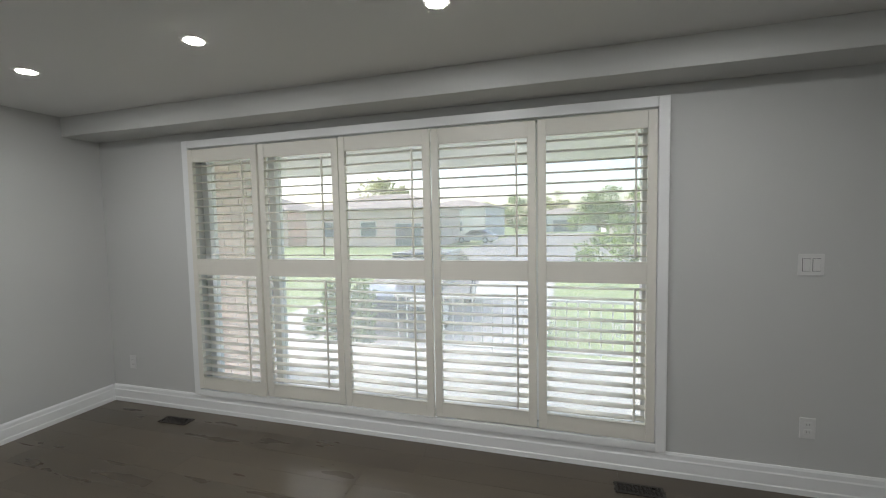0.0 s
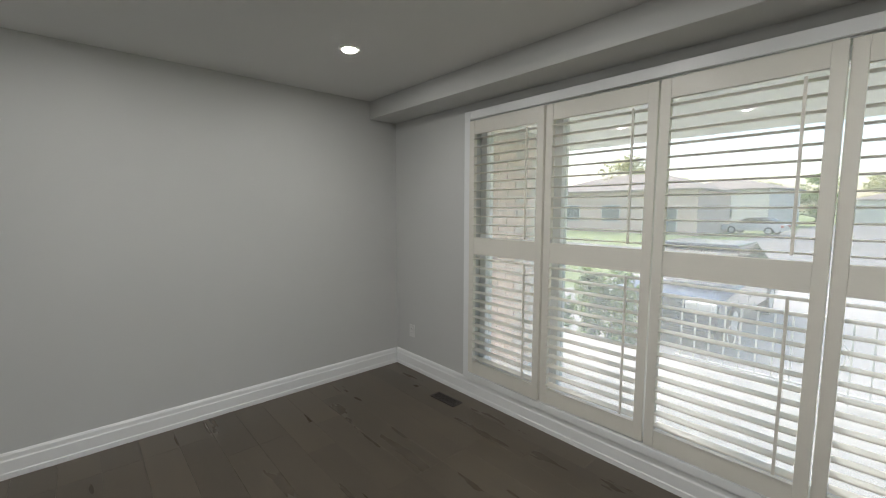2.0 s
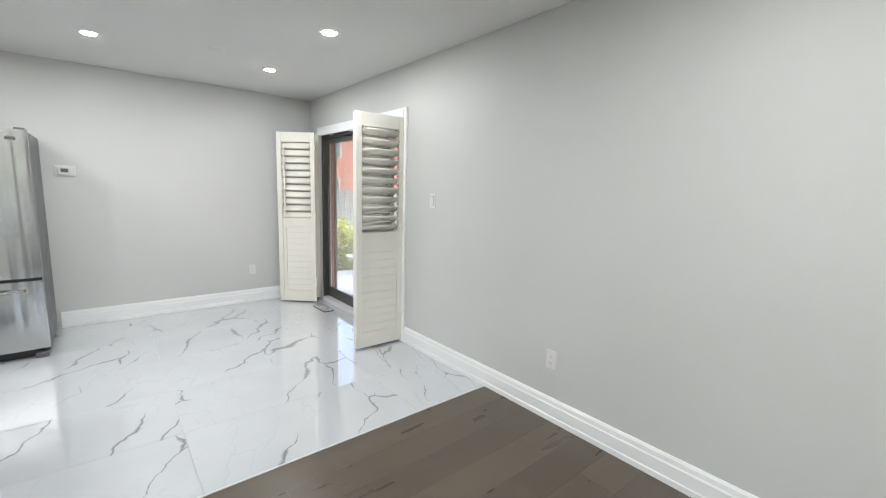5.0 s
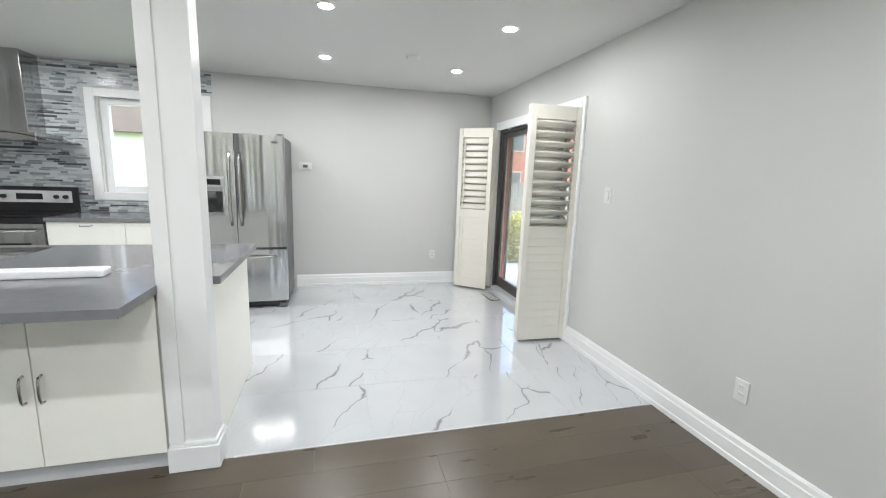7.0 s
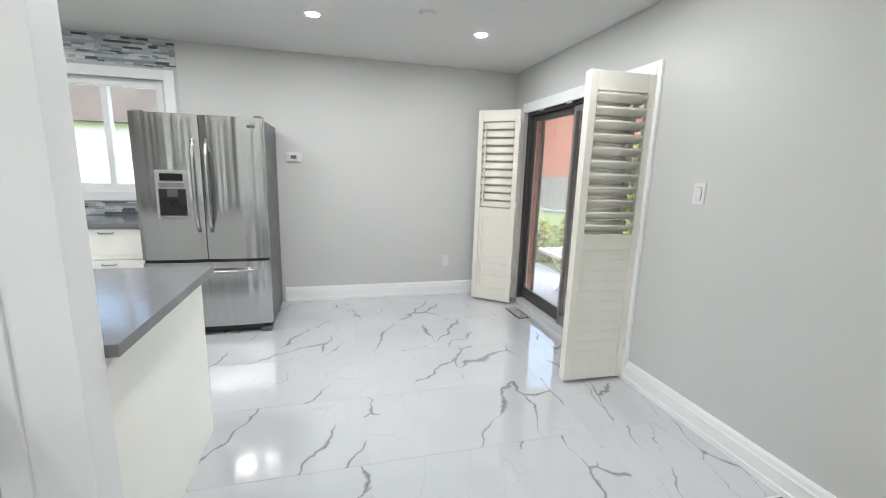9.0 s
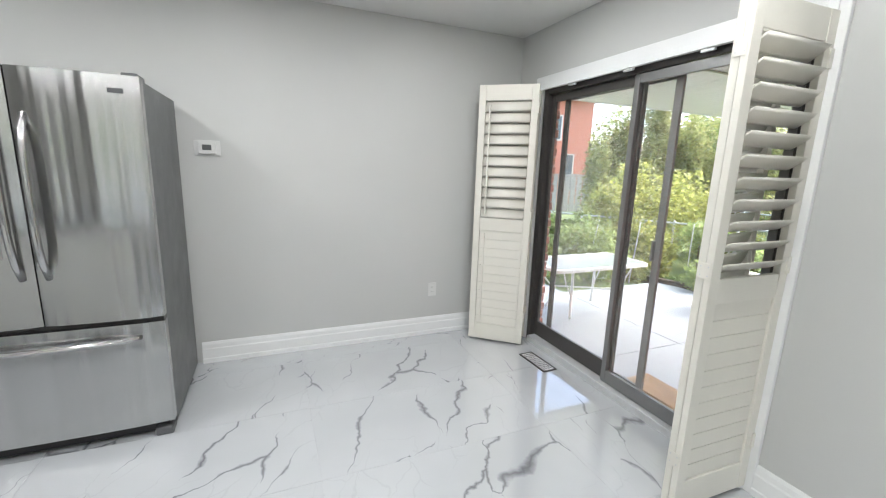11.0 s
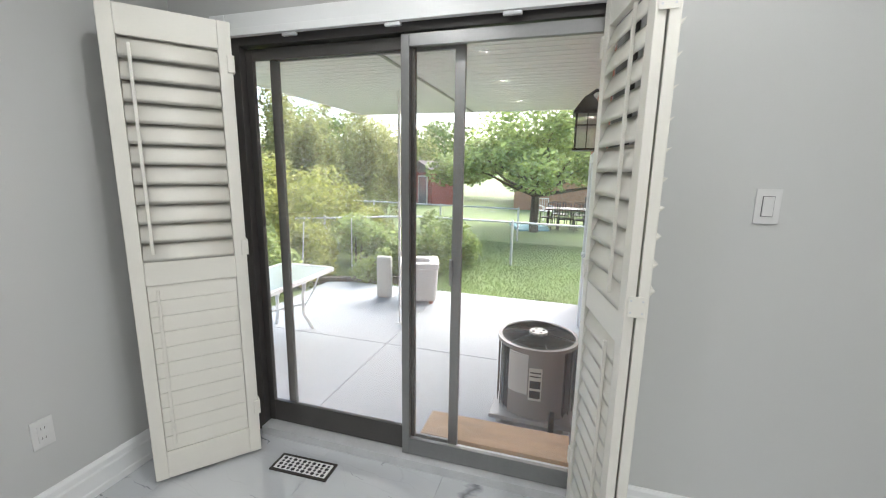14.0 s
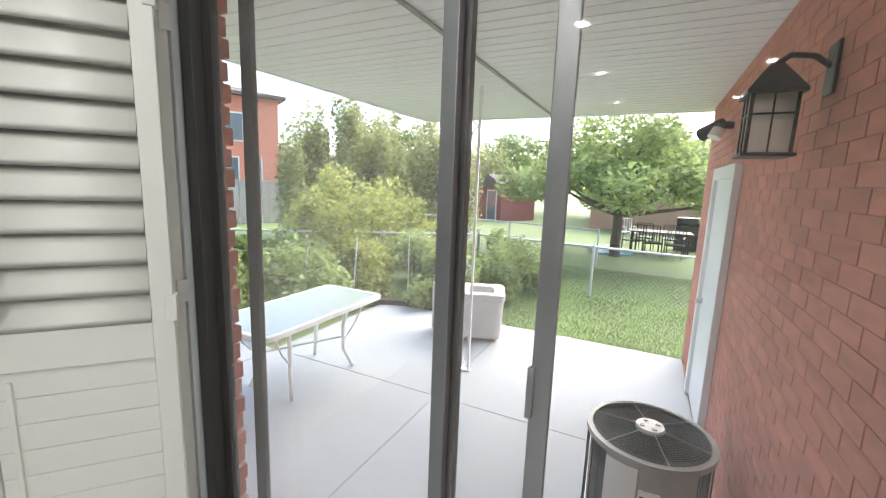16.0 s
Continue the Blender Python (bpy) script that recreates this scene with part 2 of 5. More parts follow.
M_ACLIGHT2 = mat("weathered_white_plastic", (0.62, 0.6, 0.57), 0.6, var=0.12, scale=5, bump=0.06)
M_COIL = mat("dark_coil", (0.05, 0.05, 0.055), 0.5, 0.4, var=0.2, scale=40, fine=300, bump=0.2)
M_WPAINT = mat("white_metal_paint", (0.76, 0.77, 0.77), 0.45, var=0.06, bump=0.03)
M_GALV = mat("galvanised_pipe", (0.6, 0.61, 0.62), 0.45, 0.4, var=0.1, bump=0.03)
M_WIRE = mat("fence_wire", (0.35, 0.37, 0.36), 0.5, 0.5, var=0.1, bump=0)
M_GRASS = mat("lawn", (0.15, 0.205, 0.07), 0.9, var=0.45, scale=0.6, fine=30, bump=0.3)
M_BLADE = mat("grass_blades", (0.16, 0.225, 0.08), 0.7, var=0.4, scale=1.0, island=0.22, bump=0)
M_LEAF = mat("green_leaves", (0.15, 0.22, 0.06), 0.55, var=0.5, scale=1.2, island=0.5, bump=0)
M_LEAFY = mat("yellow_green_leaves", (0.36, 0.38, 0.11), 0.55, var=0.5, scale=1.2, island=0.5, bump=0)
M_LEAFP = mat("pale_green_leaves", (0.29, 0.36, 0.135), 0.55, var=0.5, scale=1.2, island=0.5, bump=0)
M_LEAFD = mat("dark_cedar_leaves", (0.33, 0.345, 0.145), 0.6, var=0.5, scale=0.9, island=0.5, bump=0)
for m in (M_LEAF, M_LEAFP, M_LEAFY, M_LEAFD, M_BLADE):
    n, l = m.node_tree.nodes, m.node_tree.links
    tl, mx = n.new("ShaderNodeBsdfTranslucent"), n.new("ShaderNodeMixShader")
    l.new(n["Principled BSDF"].inputs["Base Color"].links[0].from_socket, tl.inputs[0])
    mx.inputs[0].default_value = 0.52
    l.new(n["Principled BSDF"].outputs[0], mx.inputs[1])
    l.new(tl.outputs[0], mx.inputs[2])
    l.new(mx.outputs[0], n["Material Output"].inputs[0])
M_BARK = mat("bark", (0.09, 0.07, 0.055), 0.9, var=0.3, scale=8, fine=40, bump=0.3, stretch=(1, 1, 0.25))
M_REDWALL = mat("red_painted_boards", (0.24, 0.05, 0.045), 0.7, var=0.12, bump=0.04)
M_REDBRICK = mat("far_red_brick", (0.58, 0.22, 0.155), 0.85, var=0.12, scale=3, fine=25, bump=0.1)
M_TANBRICK = mat("far_tan_brick", (0.47, 0.26, 0.16), 0.85, var=0.15, scale=3, fine=25, bump=0.1)
M_ROOF = mat("roof_shingles", (0.13, 0.11, 0.105), 0.9, var=0.25, scale=5, fine=30, bump=0.2)
# the shingles again, lightened to put the street view's haze into the colour
M_ROOFP = mat("haze_paled_shingles", (0.27, 0.235, 0.22), 0.9, var=0.2, scale=5, fine=30, bump=0.2)
M_FARWHITE = mat("pale_siding", (0.62, 0.61, 0.58), 0.7, var=0.06, bump=0.03)
M_FARGLASS = mat("far_window_glass", (0.12, 0.14, 0.16), 0.08, var=0.1, bump=0)
M_ASPHALT = mat("asphalt", (0.17, 0.17, 0.175), 0.9, var=0.15, scale=1, fine=80, bump=0.15)
M_PORCH = mat("pale_porch_concrete", (0.48, 0.475, 0.465), 0.8, var=0.08, scale=1.1, fine=60, bump=0.08)
M_DRIVE = mat("driveway_concrete", (0.34, 0.335, 0.33), 0.85, var=0.12, scale=0.8, fine=60, bump=0.1)
M_CARBLUE = mat("dark_blue_car_paint", (0.02, 0.03, 0.06), 0.25, 0.3, var=0.05, bump=0, coat=1.0)
M_CARWHITE = mat("white_car_paint", (0.7, 0.7, 0.7), 0.3, var=0.03, bump=0, coat=1.0)
M_RUBBER = mat("tyre_rubber", (0.015, 0.015, 0.015), 0.8, var=0.1, bump=0.05)
M_RED = mat("red_plastic", (0.5, 0.03, 0.02), 0.3, var=0.05, bump=0)
M_BLUE = mat("pale_blue_tarp", (0.2, 0.45, 0.53), 0.5, var=0.1, bump=0.05)
M_WRAP = mat("white_plastic_wrap", (0.8, 0.81, 0.82), 0.25, var=0.06, scale=30, bump=0.1)
M_PAPER = mat("pale_label", (0.6, 0.58, 0.52), 0.6, var=0.05, bump=0)
TILE_GREYS = [mat("mosaic_" + nm, c, 0.22, var=0.1, scale=20, bump=0.01) for nm, c in (("pale", (0.56, 0.59, 0.6)), ("mid", (0.27, 0.295, 0.31)), ("light", (0.42, 0.45, 0.465)), ("dark", (0.1, 0.11, 0.12)))]


# ---- makers ----
def box(bm, x0, y0, z0, x1, y1, z1, bevel=0.0):
    """An axis-aligned box, edges softened where bevel is given."""
    r = bmesh.ops.create_cube(bm, size=1, matrix=Matrix.Translation(((x0 + x1) / 2, (y0 + y1) / 2, (z0 + z1) / 2)) @ Matrix.Diagonal((abs(x1 - x0), abs(y1 - y0), abs(z1 - z0), 1)))
    if bevel:
        es = list({e for v in r["verts"] for e in v.link_edges})
        bmesh.ops.bevel(bm, geom=es, offset=bevel, segments=2, affect="EDGES", profile=0.6)
    return bm


def tube(bm, a, b, r0, r1=None, seg=10, caps=True):
    """A round bar from a to b."""
    a, b = Vector(a), Vector(b)
    m = Matrix.Translation((a + b) / 2) @ (b - a).to_track_quat("Z", "Y").to_matrix().to_4x4()
    bmesh.ops.create_cone(bm, cap_ends=caps, segments=seg, radius1=r0, radius2=r0 if r1 is None else r1, depth=(b - a).length, matrix=m)
    return bm


def bent(bm, pts, r, seg=8):
    """A round bar swept smoothly along the points."""
    pts = [Vector(p) for p in pts]
    side = None
    rings = []
    for i, p in enumerate(pts):
        d = (pts[min(i + 1, len(pts) - 1)] - pts[max(i - 1, 0)]).normalized()
        if side is None:
            side = d.orthogonal().normalized()
        side = (side - d * side.dot(d)).normalized()
        up = d.cross(side)
        rings.append([bm.verts.new(p + (side * math.cos(2 * math.pi * k / seg) + up * math.sin(2 * math.pi * k / seg)) * r) for k in range(seg)])
    for a, b in zip(rings, rings[1:]):
        for k in range(seg):
            bm.faces.new((a[k], a[(k + 1) % seg], b[(k + 1) % seg], b[k]))
    bm.faces.new(rings[0][::-1])
    bm.faces.new(rings[-1])
    return bm


def profile(bm, pts, axis, a, b):
    """A closed outline pulled along an axis from a to b; pts are the two other coordinates in order."""
    def at(p, v):
        return {"x": (v, p[0], p[1]), "y": (p[0], v, p[1]), "z": (p[0], p[1], v)}[axis]
    v0 = [bm.verts.new(at(p, a)) for p in pts]
    v1 = [bm.verts.new(at(p, b)) for p in pts]
    k = len(pts)
    for i in range(k):
        bm.faces.new((v0[i], v0[(i + 1) % k], v1[(i + 1) % k], v1[i]))
    bm.faces.new(v0[::-1])
    bm.faces.new(v1)
    bmesh.ops.recalc_face_normals(bm, faces=bm.faces)
    return bm


def part(name, bm, material, parent=None, label="", smooth=False):
    me = bpy.data.meshes.new(name)
    bm.to_mesh(me)
    bm.free()
    for f in me.polygons:
        f.use_smooth = smooth
    me.materials.append(material)
    ob = new(name, me)
    ob.parent = parent
    if label:
        ob["label"] = label
    return ob


def B():
    return bmesh.new()


def thing(name, at, label, category, group="", turn=0.0):
    e = new(name)
    e.empty_display_size = 0.1
    e.matrix_world = pose(*at, 0, 0, turn)
    return tagged(e, label, category, group)


def structure(name, bm, material, label="", category=""):
    return tagged(part(name, bm, material), label, category, kind="structure")


def shared(name, mesh, parent, at, turn=0.0, scale=(1, 1, 1)):
    ob = new(name, mesh)
    ob.parent = parent
    ob.matrix_basis = pose(*at, 0, 0, turn) @ Matrix.Diagonal((*scale, 1))
    return ob


def mesh_of(name, bm, material):
    me = bpy.data.meshes.new(name)
    bm.to_mesh(me)
    bm.free()
    me.materials.append(material)
    return me


def quads(name, corners, material, parent=None):
    """Many small four-cornered pieces as one mesh; corners is an n x 4 x 3 array."""
    k = len(corners)
    me = bpy.data.meshes.new(name)
    me.from_pydata(corners.reshape(-1, 3).tolist(), [], np.arange(4 * k).reshape(k, 4).tolist())
    me.materials.append(material)
    ob = new(name, me)
    ob.parent = parent
    return ob


def leaves(centres, spreads, count, size, seed, flat=0.6):
    """Leaf quads scattered in fuzzy clumps round the centres."""
    g = np.random.default_rng(seed)
    c = np.asarray(centres, float)
    k = g.integers(0, len(c), count)
    d = g.normal(size=(count, 3))
    d /= np.linalg.norm(d, axis=1, keepdims=True)
    p = c[k] + d * (g.random((count, 1)) ** 0.45) * np.asarray(spreads, float)[k]
    a = g.normal(size=(count, 3))
    a[:, 2] *= flat
    a /= np.linalg.norm(a, axis=1, keepdims=True)
    b = np.cross(a, g.normal(size=(count, 3)))
    b /= np.linalg.norm(b, axis=1, keepdims=True)
    s = size * (0.6 + 0.8 * g.random((count, 1)))
    return np.stack([p - a * s, p + b * s * 0.45, p + a * s, p - b * s * 0.45], axis=1)


def rounded(hx, hy, r, k=6):
    """A rectangle's outline with rounded corners."""
    out = []
    for cx, cy, a0 in ((hx - r, hy - r, 0), (-hx + r, hy - r, 90), (-hx + r, -hy + r, 180), (hx - r, -hy + r, 270)):
        out += [(cx + r * math.cos(radians(a0 + 90 * i / k)), cy + r * math.sin(radians(a0 + 90 * i / k))) for i in range(k + 1)]
    return out


def loft(loops, close=False):
    """A skin over loops of points of equal number, the last one filled."""
    bm = B()
    rings = [[bm.verts.new(p) for p in lp] for lp in loops]
    for la, lb in zip(rings, rings[1:] + (rings[:1] if close else [])):
        for i in range(len(la)):
            bm.faces.new((la[i], la[(i + 1) % len(la)], lb[(i + 1) % len(la)], lb[i]))
    if not close:
        bm.faces.new(rings[0][::-1])
        bm.faces.new(rings[-1])
    bmesh.ops.recalc_face_normals(bm, faces=bm.faces)
    return bm


# ---- structure ----
H = 2.44
XE, YB = 6.6, -7.0
GZ = -0.55

bm = B()
for x0, x1, z0, z1 in ((-0.15, 1.0, -0.6, 2.6), (4.41, XE + 0.15, -0.6, 2.6), (1.0, 4.41, -0.6, 0.2), (1.0, 4.41, 2.16, 2.6)):
    box(bm, x0, 0, z0, x1, 0.2, z1)
structure("wall_front", bm, M_WALL, "light grey painted wall around the wide front window", "wall")
bm = B()
for y0, y1, z0, z1 in ((-4.91, 0, -0.6, 2.6), (YB, -6.66, -0.6, 2.6), (-6.66, -4.91, 2.0, 2.6), (-6.66, -4.91, -0.6, -0.01)):
    box(bm, -0.12, y0, z0, 0, y1, z1)
structure("wall_side", bm, M_WALL, "long light grey painted wall with the patio door", "wall")
bm = B()
for x0, x1, z0, z1 in ((-0.12, 3.4, -0.6, 2.6), (4.36, XE + 0.15, -0.6, 2.6), (3.4, 4.36, -0.6, 1.11), (3.4, 4.36, 2.1, 2.6)):
    box(bm, x0, YB - 0.2, z0, x1, YB, z1)
structure("wall_back", bm, M_WALL, "light grey painted back wall of the kitchen", "wall")
structure("wall_right", box(B(), XE, YB, -0.6, XE + 0.15, 0, 2.6), M_WALL, "plain light grey painted wall", "wall")
structure("ceiling", box(B(), -0.12, YB - 0.2, H, XE + 0.15, 0.2, H + 0.2), M_CEIL, "flat white painted ceiling with recessed lights", "ceiling")
structure("beam", box(B(), 0, -0.28, 2.285, XE, 0, H, 0.004), M_WALL, "pale grey painted bulkhead beam along the window wall", "beam")


def baseboard(label, path_axis, at, a, b, out, h=0.145):
    """A moulded skirting: at is the wall's coordinate, out the side of the room (+1 or -1)."""
    pts = [(0, 0), (0.022, 0), (0.022, 0.03), (0.018, 0.036), (0.018, 0.1), (0.014, 0.108), (0.012, 0.132), (0.005, h), (0, h)]
    pts = [(at + out * (0.001 + p), z) for p, z in pts]
    bm = B()
    if path_axis == "x":
        profile(bm, pts, "x", a, b)
    else:
        profile(bm, pts, "y", a, b)
    return structure("baseboard", bm, M_TRIM, label, "baseboard")


baseboard("white moulded baseboard under the front window", "x", 0.0, 0.0, XE, -1)
baseboard("white moulded baseboard along the long side wall", "y", 0.0, -4.84, -0.023, 1)
baseboard("short white baseboard in the dining corner", "y", 0.0, YB, -6.745, 1)
baseboard("white baseboard along the back wall", "x", YB, 0.023, 2.44, 1, 0.15)

floor = structure("floor_wood", box(B(), 0, -3.785, -0.12, XE, 0, -0.006), M_GAP, "brown oak plank floor of the living room", "floor")
tile_floor = structure("floor_tile", box(B(), 0, YB, -0.12, XE, -3.785, -0.006), M_GROUT, "glossy white marble tile floor with grey veins", "floor")

# window casing in the living room
bm = B()
box(bm, 0.94, -0.024, 0.147, 1.0, -0.001, 2.225, 0.004)
box(bm, 4.41, -0.024, 0.147, 4.47, -0.001, 2.225, 0.004)
box(bm, 1.0, -0.024, 2.165, 4.41, -0.001, 2.225, 0.004)
box(bm, 1.0, -0.03, 0.147, 4.41, -0.001, 0.195, 0.004)
structure("trim", bm, M_TRIM, "white painted casing around the shuttered window", "window trim")
win = thing("window_1", (0, 0, 0), "wide white-framed front window behind plantation shutters", "window")
win["kind"] = "structure"
for x0, x1 in ((1.0, 1.06), (1.66, 1.72), (3.68, 3.74), (4.35, 4.41)):
    part("window_frame", box(B(), x0, 0.1, 0.2, x1, 0.18, 2.16, 0.004), M_TRIM, win)
for z0, z1 in ((0.2, 0.26), (2.1, 2.16)):
    for x0, x1 in ((1.06, 1.66), (1.72, 3.68), (3.74, 4.35)):
        part("window_frame", box(B(), x0, 0.1, z0, x1, 0.18, z1), M_TRIM, win)
for x0, x1 in ((1.06, 1.66), (1.72, 3.68), (3.74, 4.35)):
    p = part("pane", box(B(), x0, 0.138, 0.26, x1, 0.142, 2.1), M_VEILGLASS, win)
    p.visible_shadow = False
part("window_sill", box(B(), 0.95, 0.2, 0.14, 4.46, 0.26, 0.2, 0.005), M_TRIM, win)


# ---- shutters ----
def shutter_leaf(e, w, h, sections, stile, thick, lw0, rod_x, rod_side):
    """A louvred leaf: local x runs over its width, z up. sections: (bottom, top, count, tilt in degrees)."""
    for x0 in (0, w - stile):
        part("stile", box(B(), x0, -thick / 2, 0, x0 + stile, thick / 2, h, 0.003), M_SHUT, e)
    edges = [0] + [z for s in sections for z in s[:2]] + [h]
    for z0, z1 in zip(edges[::2], edges[1::2]):
        part("rail", box(B(), stile, -thick / 2 + 0.002, z0, w - stile, thick / 2 - 0.002, z1, 0.003), M_SHUT, e)
    for z0, z1, count, tilt in sections:
        pitch = (z1 - z0) / count
        bm = B()
        shut = abs(tilt) > 80
        lw = pitch * 0.975 if shut else lw0
        pts = [(-lw / 2, 0), (-lw * 0.3, 0.0035), (0, 0.0045), (lw * 0.3, 0.0035), (lw / 2, 0), (lw * 0.3, -0.0035), (0, -0.0045), (-lw * 0.3, -0.0035)]
        if shut:
            pts = [(-lw / 2, -0.003), (-lw / 2, 0.003), (-lw / 2 + 0.002, 0.004), (lw / 2 - 0.002, 0.004), (lw / 2, 0.003), (lw / 2, -0.003), (lw / 2 - 0.002, -0.004), (-lw / 2 + 0.002, -0.004)]
        profile(bm, pts, "x", stile + 0.002, w - stile - 0.002)
        me = mesh_of("louver", bm, M_SHUT)
        for f in me.polygons:
            f.use_smooth = len(f.vertices) == 4 and not shut
        for i in range(count):
            ob = new("louver", me)
            ob.parent = e
            ob.matrix_basis = pose(0, 0, z0 + (i + 0.5) * pitch, tilt, 0, 0)
        off = rod_side * (lw / 2 * math.cos(radians(tilt)) + 0.007)
        part("tilt_rod", box(B(), rod_x - 0.006, off - 0.005, z0 + pitch * 0.4, rod_x + 0.006, off + 0.005, z1 - pitch * 0.35, 0.002), M_SHUT, e)


xs = (0.995, 1.672, 2.355, 3.045, 3.735, 4.408)
for i in range(5):
    w = xs[i + 1] - xs[i] - (0.014 if i in (1, 3) else 0.006)
    e = thing("shutter", (xs[i] + 0.003, -0.012, 0.205), "ivory wooden plantation shutter panel with open louvers", "shutter", "window shutters", (-1.2, 1.0, -1.4, 0.8, -0.6)[i])
    shutter_leaf(e, w, 1.945, [(0.1, 0.945, 13, 4), (1.075, 1.845, 12, -2)], 0.05, 0.03, 0.064, w - 0.115, -1)


def leaf_between(a, b, label, side, rod=0.4, rod_side=0, up=71, low=89, tip=False):
    ang = math.degrees(math.atan2(b[1] - a[1], b[0] - a[0]))
    w = math.hypot(b[0] - a[0], b[1] - a[1])
    e = thing("shutter", (a[0], a[1], 0.02), label, "shutter", "patio door shutters", ang)
    shutter_leaf(e, w, 1.98, [(0.13, 0.9, 11, low * side), (1.0, 1.87, 11, up * side)], 0.05, 0.028, 0.085, rod * w, rod_side or -side)
    for z in (0.2, 1.0, 1.78):
        part("hinge", box(B(), -0.008, -0.02, z, 0.02, 0.02, z + 0.07, 0.002), M_SHUT, e)
        if tip:
            k = part("hinge", box(B(), w + 0.0005, -0.038, z, w + 0.0025, 0.006, z + 0.06, 0.001), M_SHUT, e, "white folding hinge between the leaves")
            for y, dz in ((-0.031, 0.013), (-0.031, 0.047), (-0.001, 0.013), (-0.001, 0.047)):
                part("screw", tube(B(), (w + 0.002, y, z + dz), (w + 0.0032, y, z + dz), 0.003, seg=8), M_GALV, k)
    return e


leaf_between((0.145, -6.513), (0.478, -6.796), "ivory louvred shutter leaf folded open beside the patio door", -1, 0.8)
leaf_between((0.03, -6.66), (0.44, -6.85), "ivory shutter leaf folded behind another beside the door", -1, 0.8)
leaf_between((0.02, -4.883), (0.468, -4.895), "ivory louvred shutter leaf folded open against its pair", 1, 0.85, 0, 36, 89, True)
leaf_between((0.03, -5.02), (0.465, -4.927), "ivory louvred shutter leaf facing the patio door", 1, 0.72, -1, 70, 76)

# ---- patio door ----
door = thing("door_1", (0, 0, 0), "dark aluminium sliding patio door with double glass panels", "door")
door["kind"] = "structure"
DY0, DY1, DZ = -6.655, -4.915, 1.995
part("frame", box(B(), -0.066, DY0, 0.0, 0.0, DY0 + 0.05, DZ, 0.003), M_BRONZE, door)
part("frame", box(B(), -0.14, DY1 - 0.03, 0.0, 0.0, DY1, DZ, 0.003), M_BRONZE, door)
part("frame", box(B(), -0.14, DY0 + 0.05, DZ - 0.04, 0.0, DY1 - 0.03, DZ, 0.003), M_BRONZE, door)
part("threshold", box(B(), -0.16, DY0 + 0.05, -0.01, 0.03, DY1 - 0.03, 0.045, 0.004), M_SILL, door)


def slider(x0, x1, y0, y1, stile, bottom, metal):
    f = part("sash", box(B(), x0, y0, 0.05, x1, y0 + stile, DZ - 0.045, 0.003), metal, door)
    part("stile", box(B(), x0, y1 - stile, 0.05, x1, y1, DZ - 0.045, 0.003), metal, f)
    part("rail", box(B(), x0 + 0.002, y0 + stile, 0.05, x1 - 0.002, y1 - stile, 0.05 + bottom, 0.003), metal, f)
    part("rail", box(B(), x0 + 0.002, y0 + stile, DZ - 0.095, x1 - 0.002, y1 - stile, DZ - 0.045, 0.003), metal, f)
    p = part("pane", box(B(), (x0 + x1) / 2 - 0.003, y0 + stile, 0.05 + bottom, (x0 + x1) / 2 + 0.003, y1 - stile, DZ - 0.095), M_DOORGLASS, f)
    p.visible_shadow = False
    return f


slider(-0.062, -0.036, DY0 + 0.052, -5.755, 0.035, 0.12, M_BRONZE)
slider(-0.03, -0.004, -5.805, DY1 - 0.032, 0.036, 0.085, M_ALU)
outer_sash = slider(-0.1, -0.08, -6.505, -5.55, 0.045, 0.06, M_ALU)
outer_sash.data.materials[0] = M_BRONZE
part("latch", box(B(), -0.08, -5.6, 0.9, -0.062, -5.585, 1.02, 0.003), M_ALU, door, "small grey door latch")
bm = B()
box(bm, 0.001, DY0 - 0.085, 0, 0.022, DY0, 2.085, 0.004)
box(bm, 0.001, DY1, 0, 0.022, DY1 + 0.075, 2.085, 0.004)
box(bm, 0.001, DY0, DZ, 0.022, DY1, 2.085, 0.004)
box(bm, 0.022, DY1 + 0.02, 0, 0.03, DY1 + 0.04, 2.06, 0.002)
structure("trim_door", bm, M_TRIM, "white painted casing around the patio door", "door trim")
rail = thing("shutter_track", (0, 0, 0), "white shutter track above the patio door with metal guides", "track")
part("channel", box(B(), 0.023, DY0, DZ - 0.012, 0.05, DY1, DZ + 0.018, 0.002), M_TRIM, rail)
for y in (-6.3, -5.82, -5.35):
    part("guide", box(B(), 0.028, y - 0.035, DZ - 0.028, 0.045, y + 0.035, DZ - 0.013, 0.004), M_GALV, rail)


# ---- wall plates, vents, lamps ----
def plate(name, at, axis, w, h, label, kind):
    e = thing(name, at, label, kind, "", {"front": 0, "side": 90, "back": 180}[axis])
    part("cover", box(B(), -w / 2, -0.007, -h / 2, w / 2, -0.0005, h / 2, 0.002), M_PLATE, e)
    if kind == "outlet":
        for z in (-0.02, 0.02):
            s = part("socket", box(B(), -0.017, -0.01, z - 0.014, 0.017, -0.007, z + 0.014, 0.001), M_PLATE, e)
            for x in (-0.006, 0.006):
                part("slot", box(B(), x - 0.001, -0.0105, z - 0.003, x + 0.001, -0.0098, z + 0.006), M_BLACK, s)
    elif kind == "switch":
        k = 2 if w > 0.1 else 1
        for i in range(k):
            c = (i - (k - 1) / 2) * 0.046
            part("rocker_gap", box(B(), c - 0.0178, -0.0078, -0.0348, c + 0.0178, -0.0066, 0.0348), M_FRSIDE, e, "thin dark gap round the rocker")
            part("rocker", box(B(), c - 0.016, -0.012, -0.033, c + 0.016, -0.0075, 0.033, 0.002), M_PLATE, e)
    return e


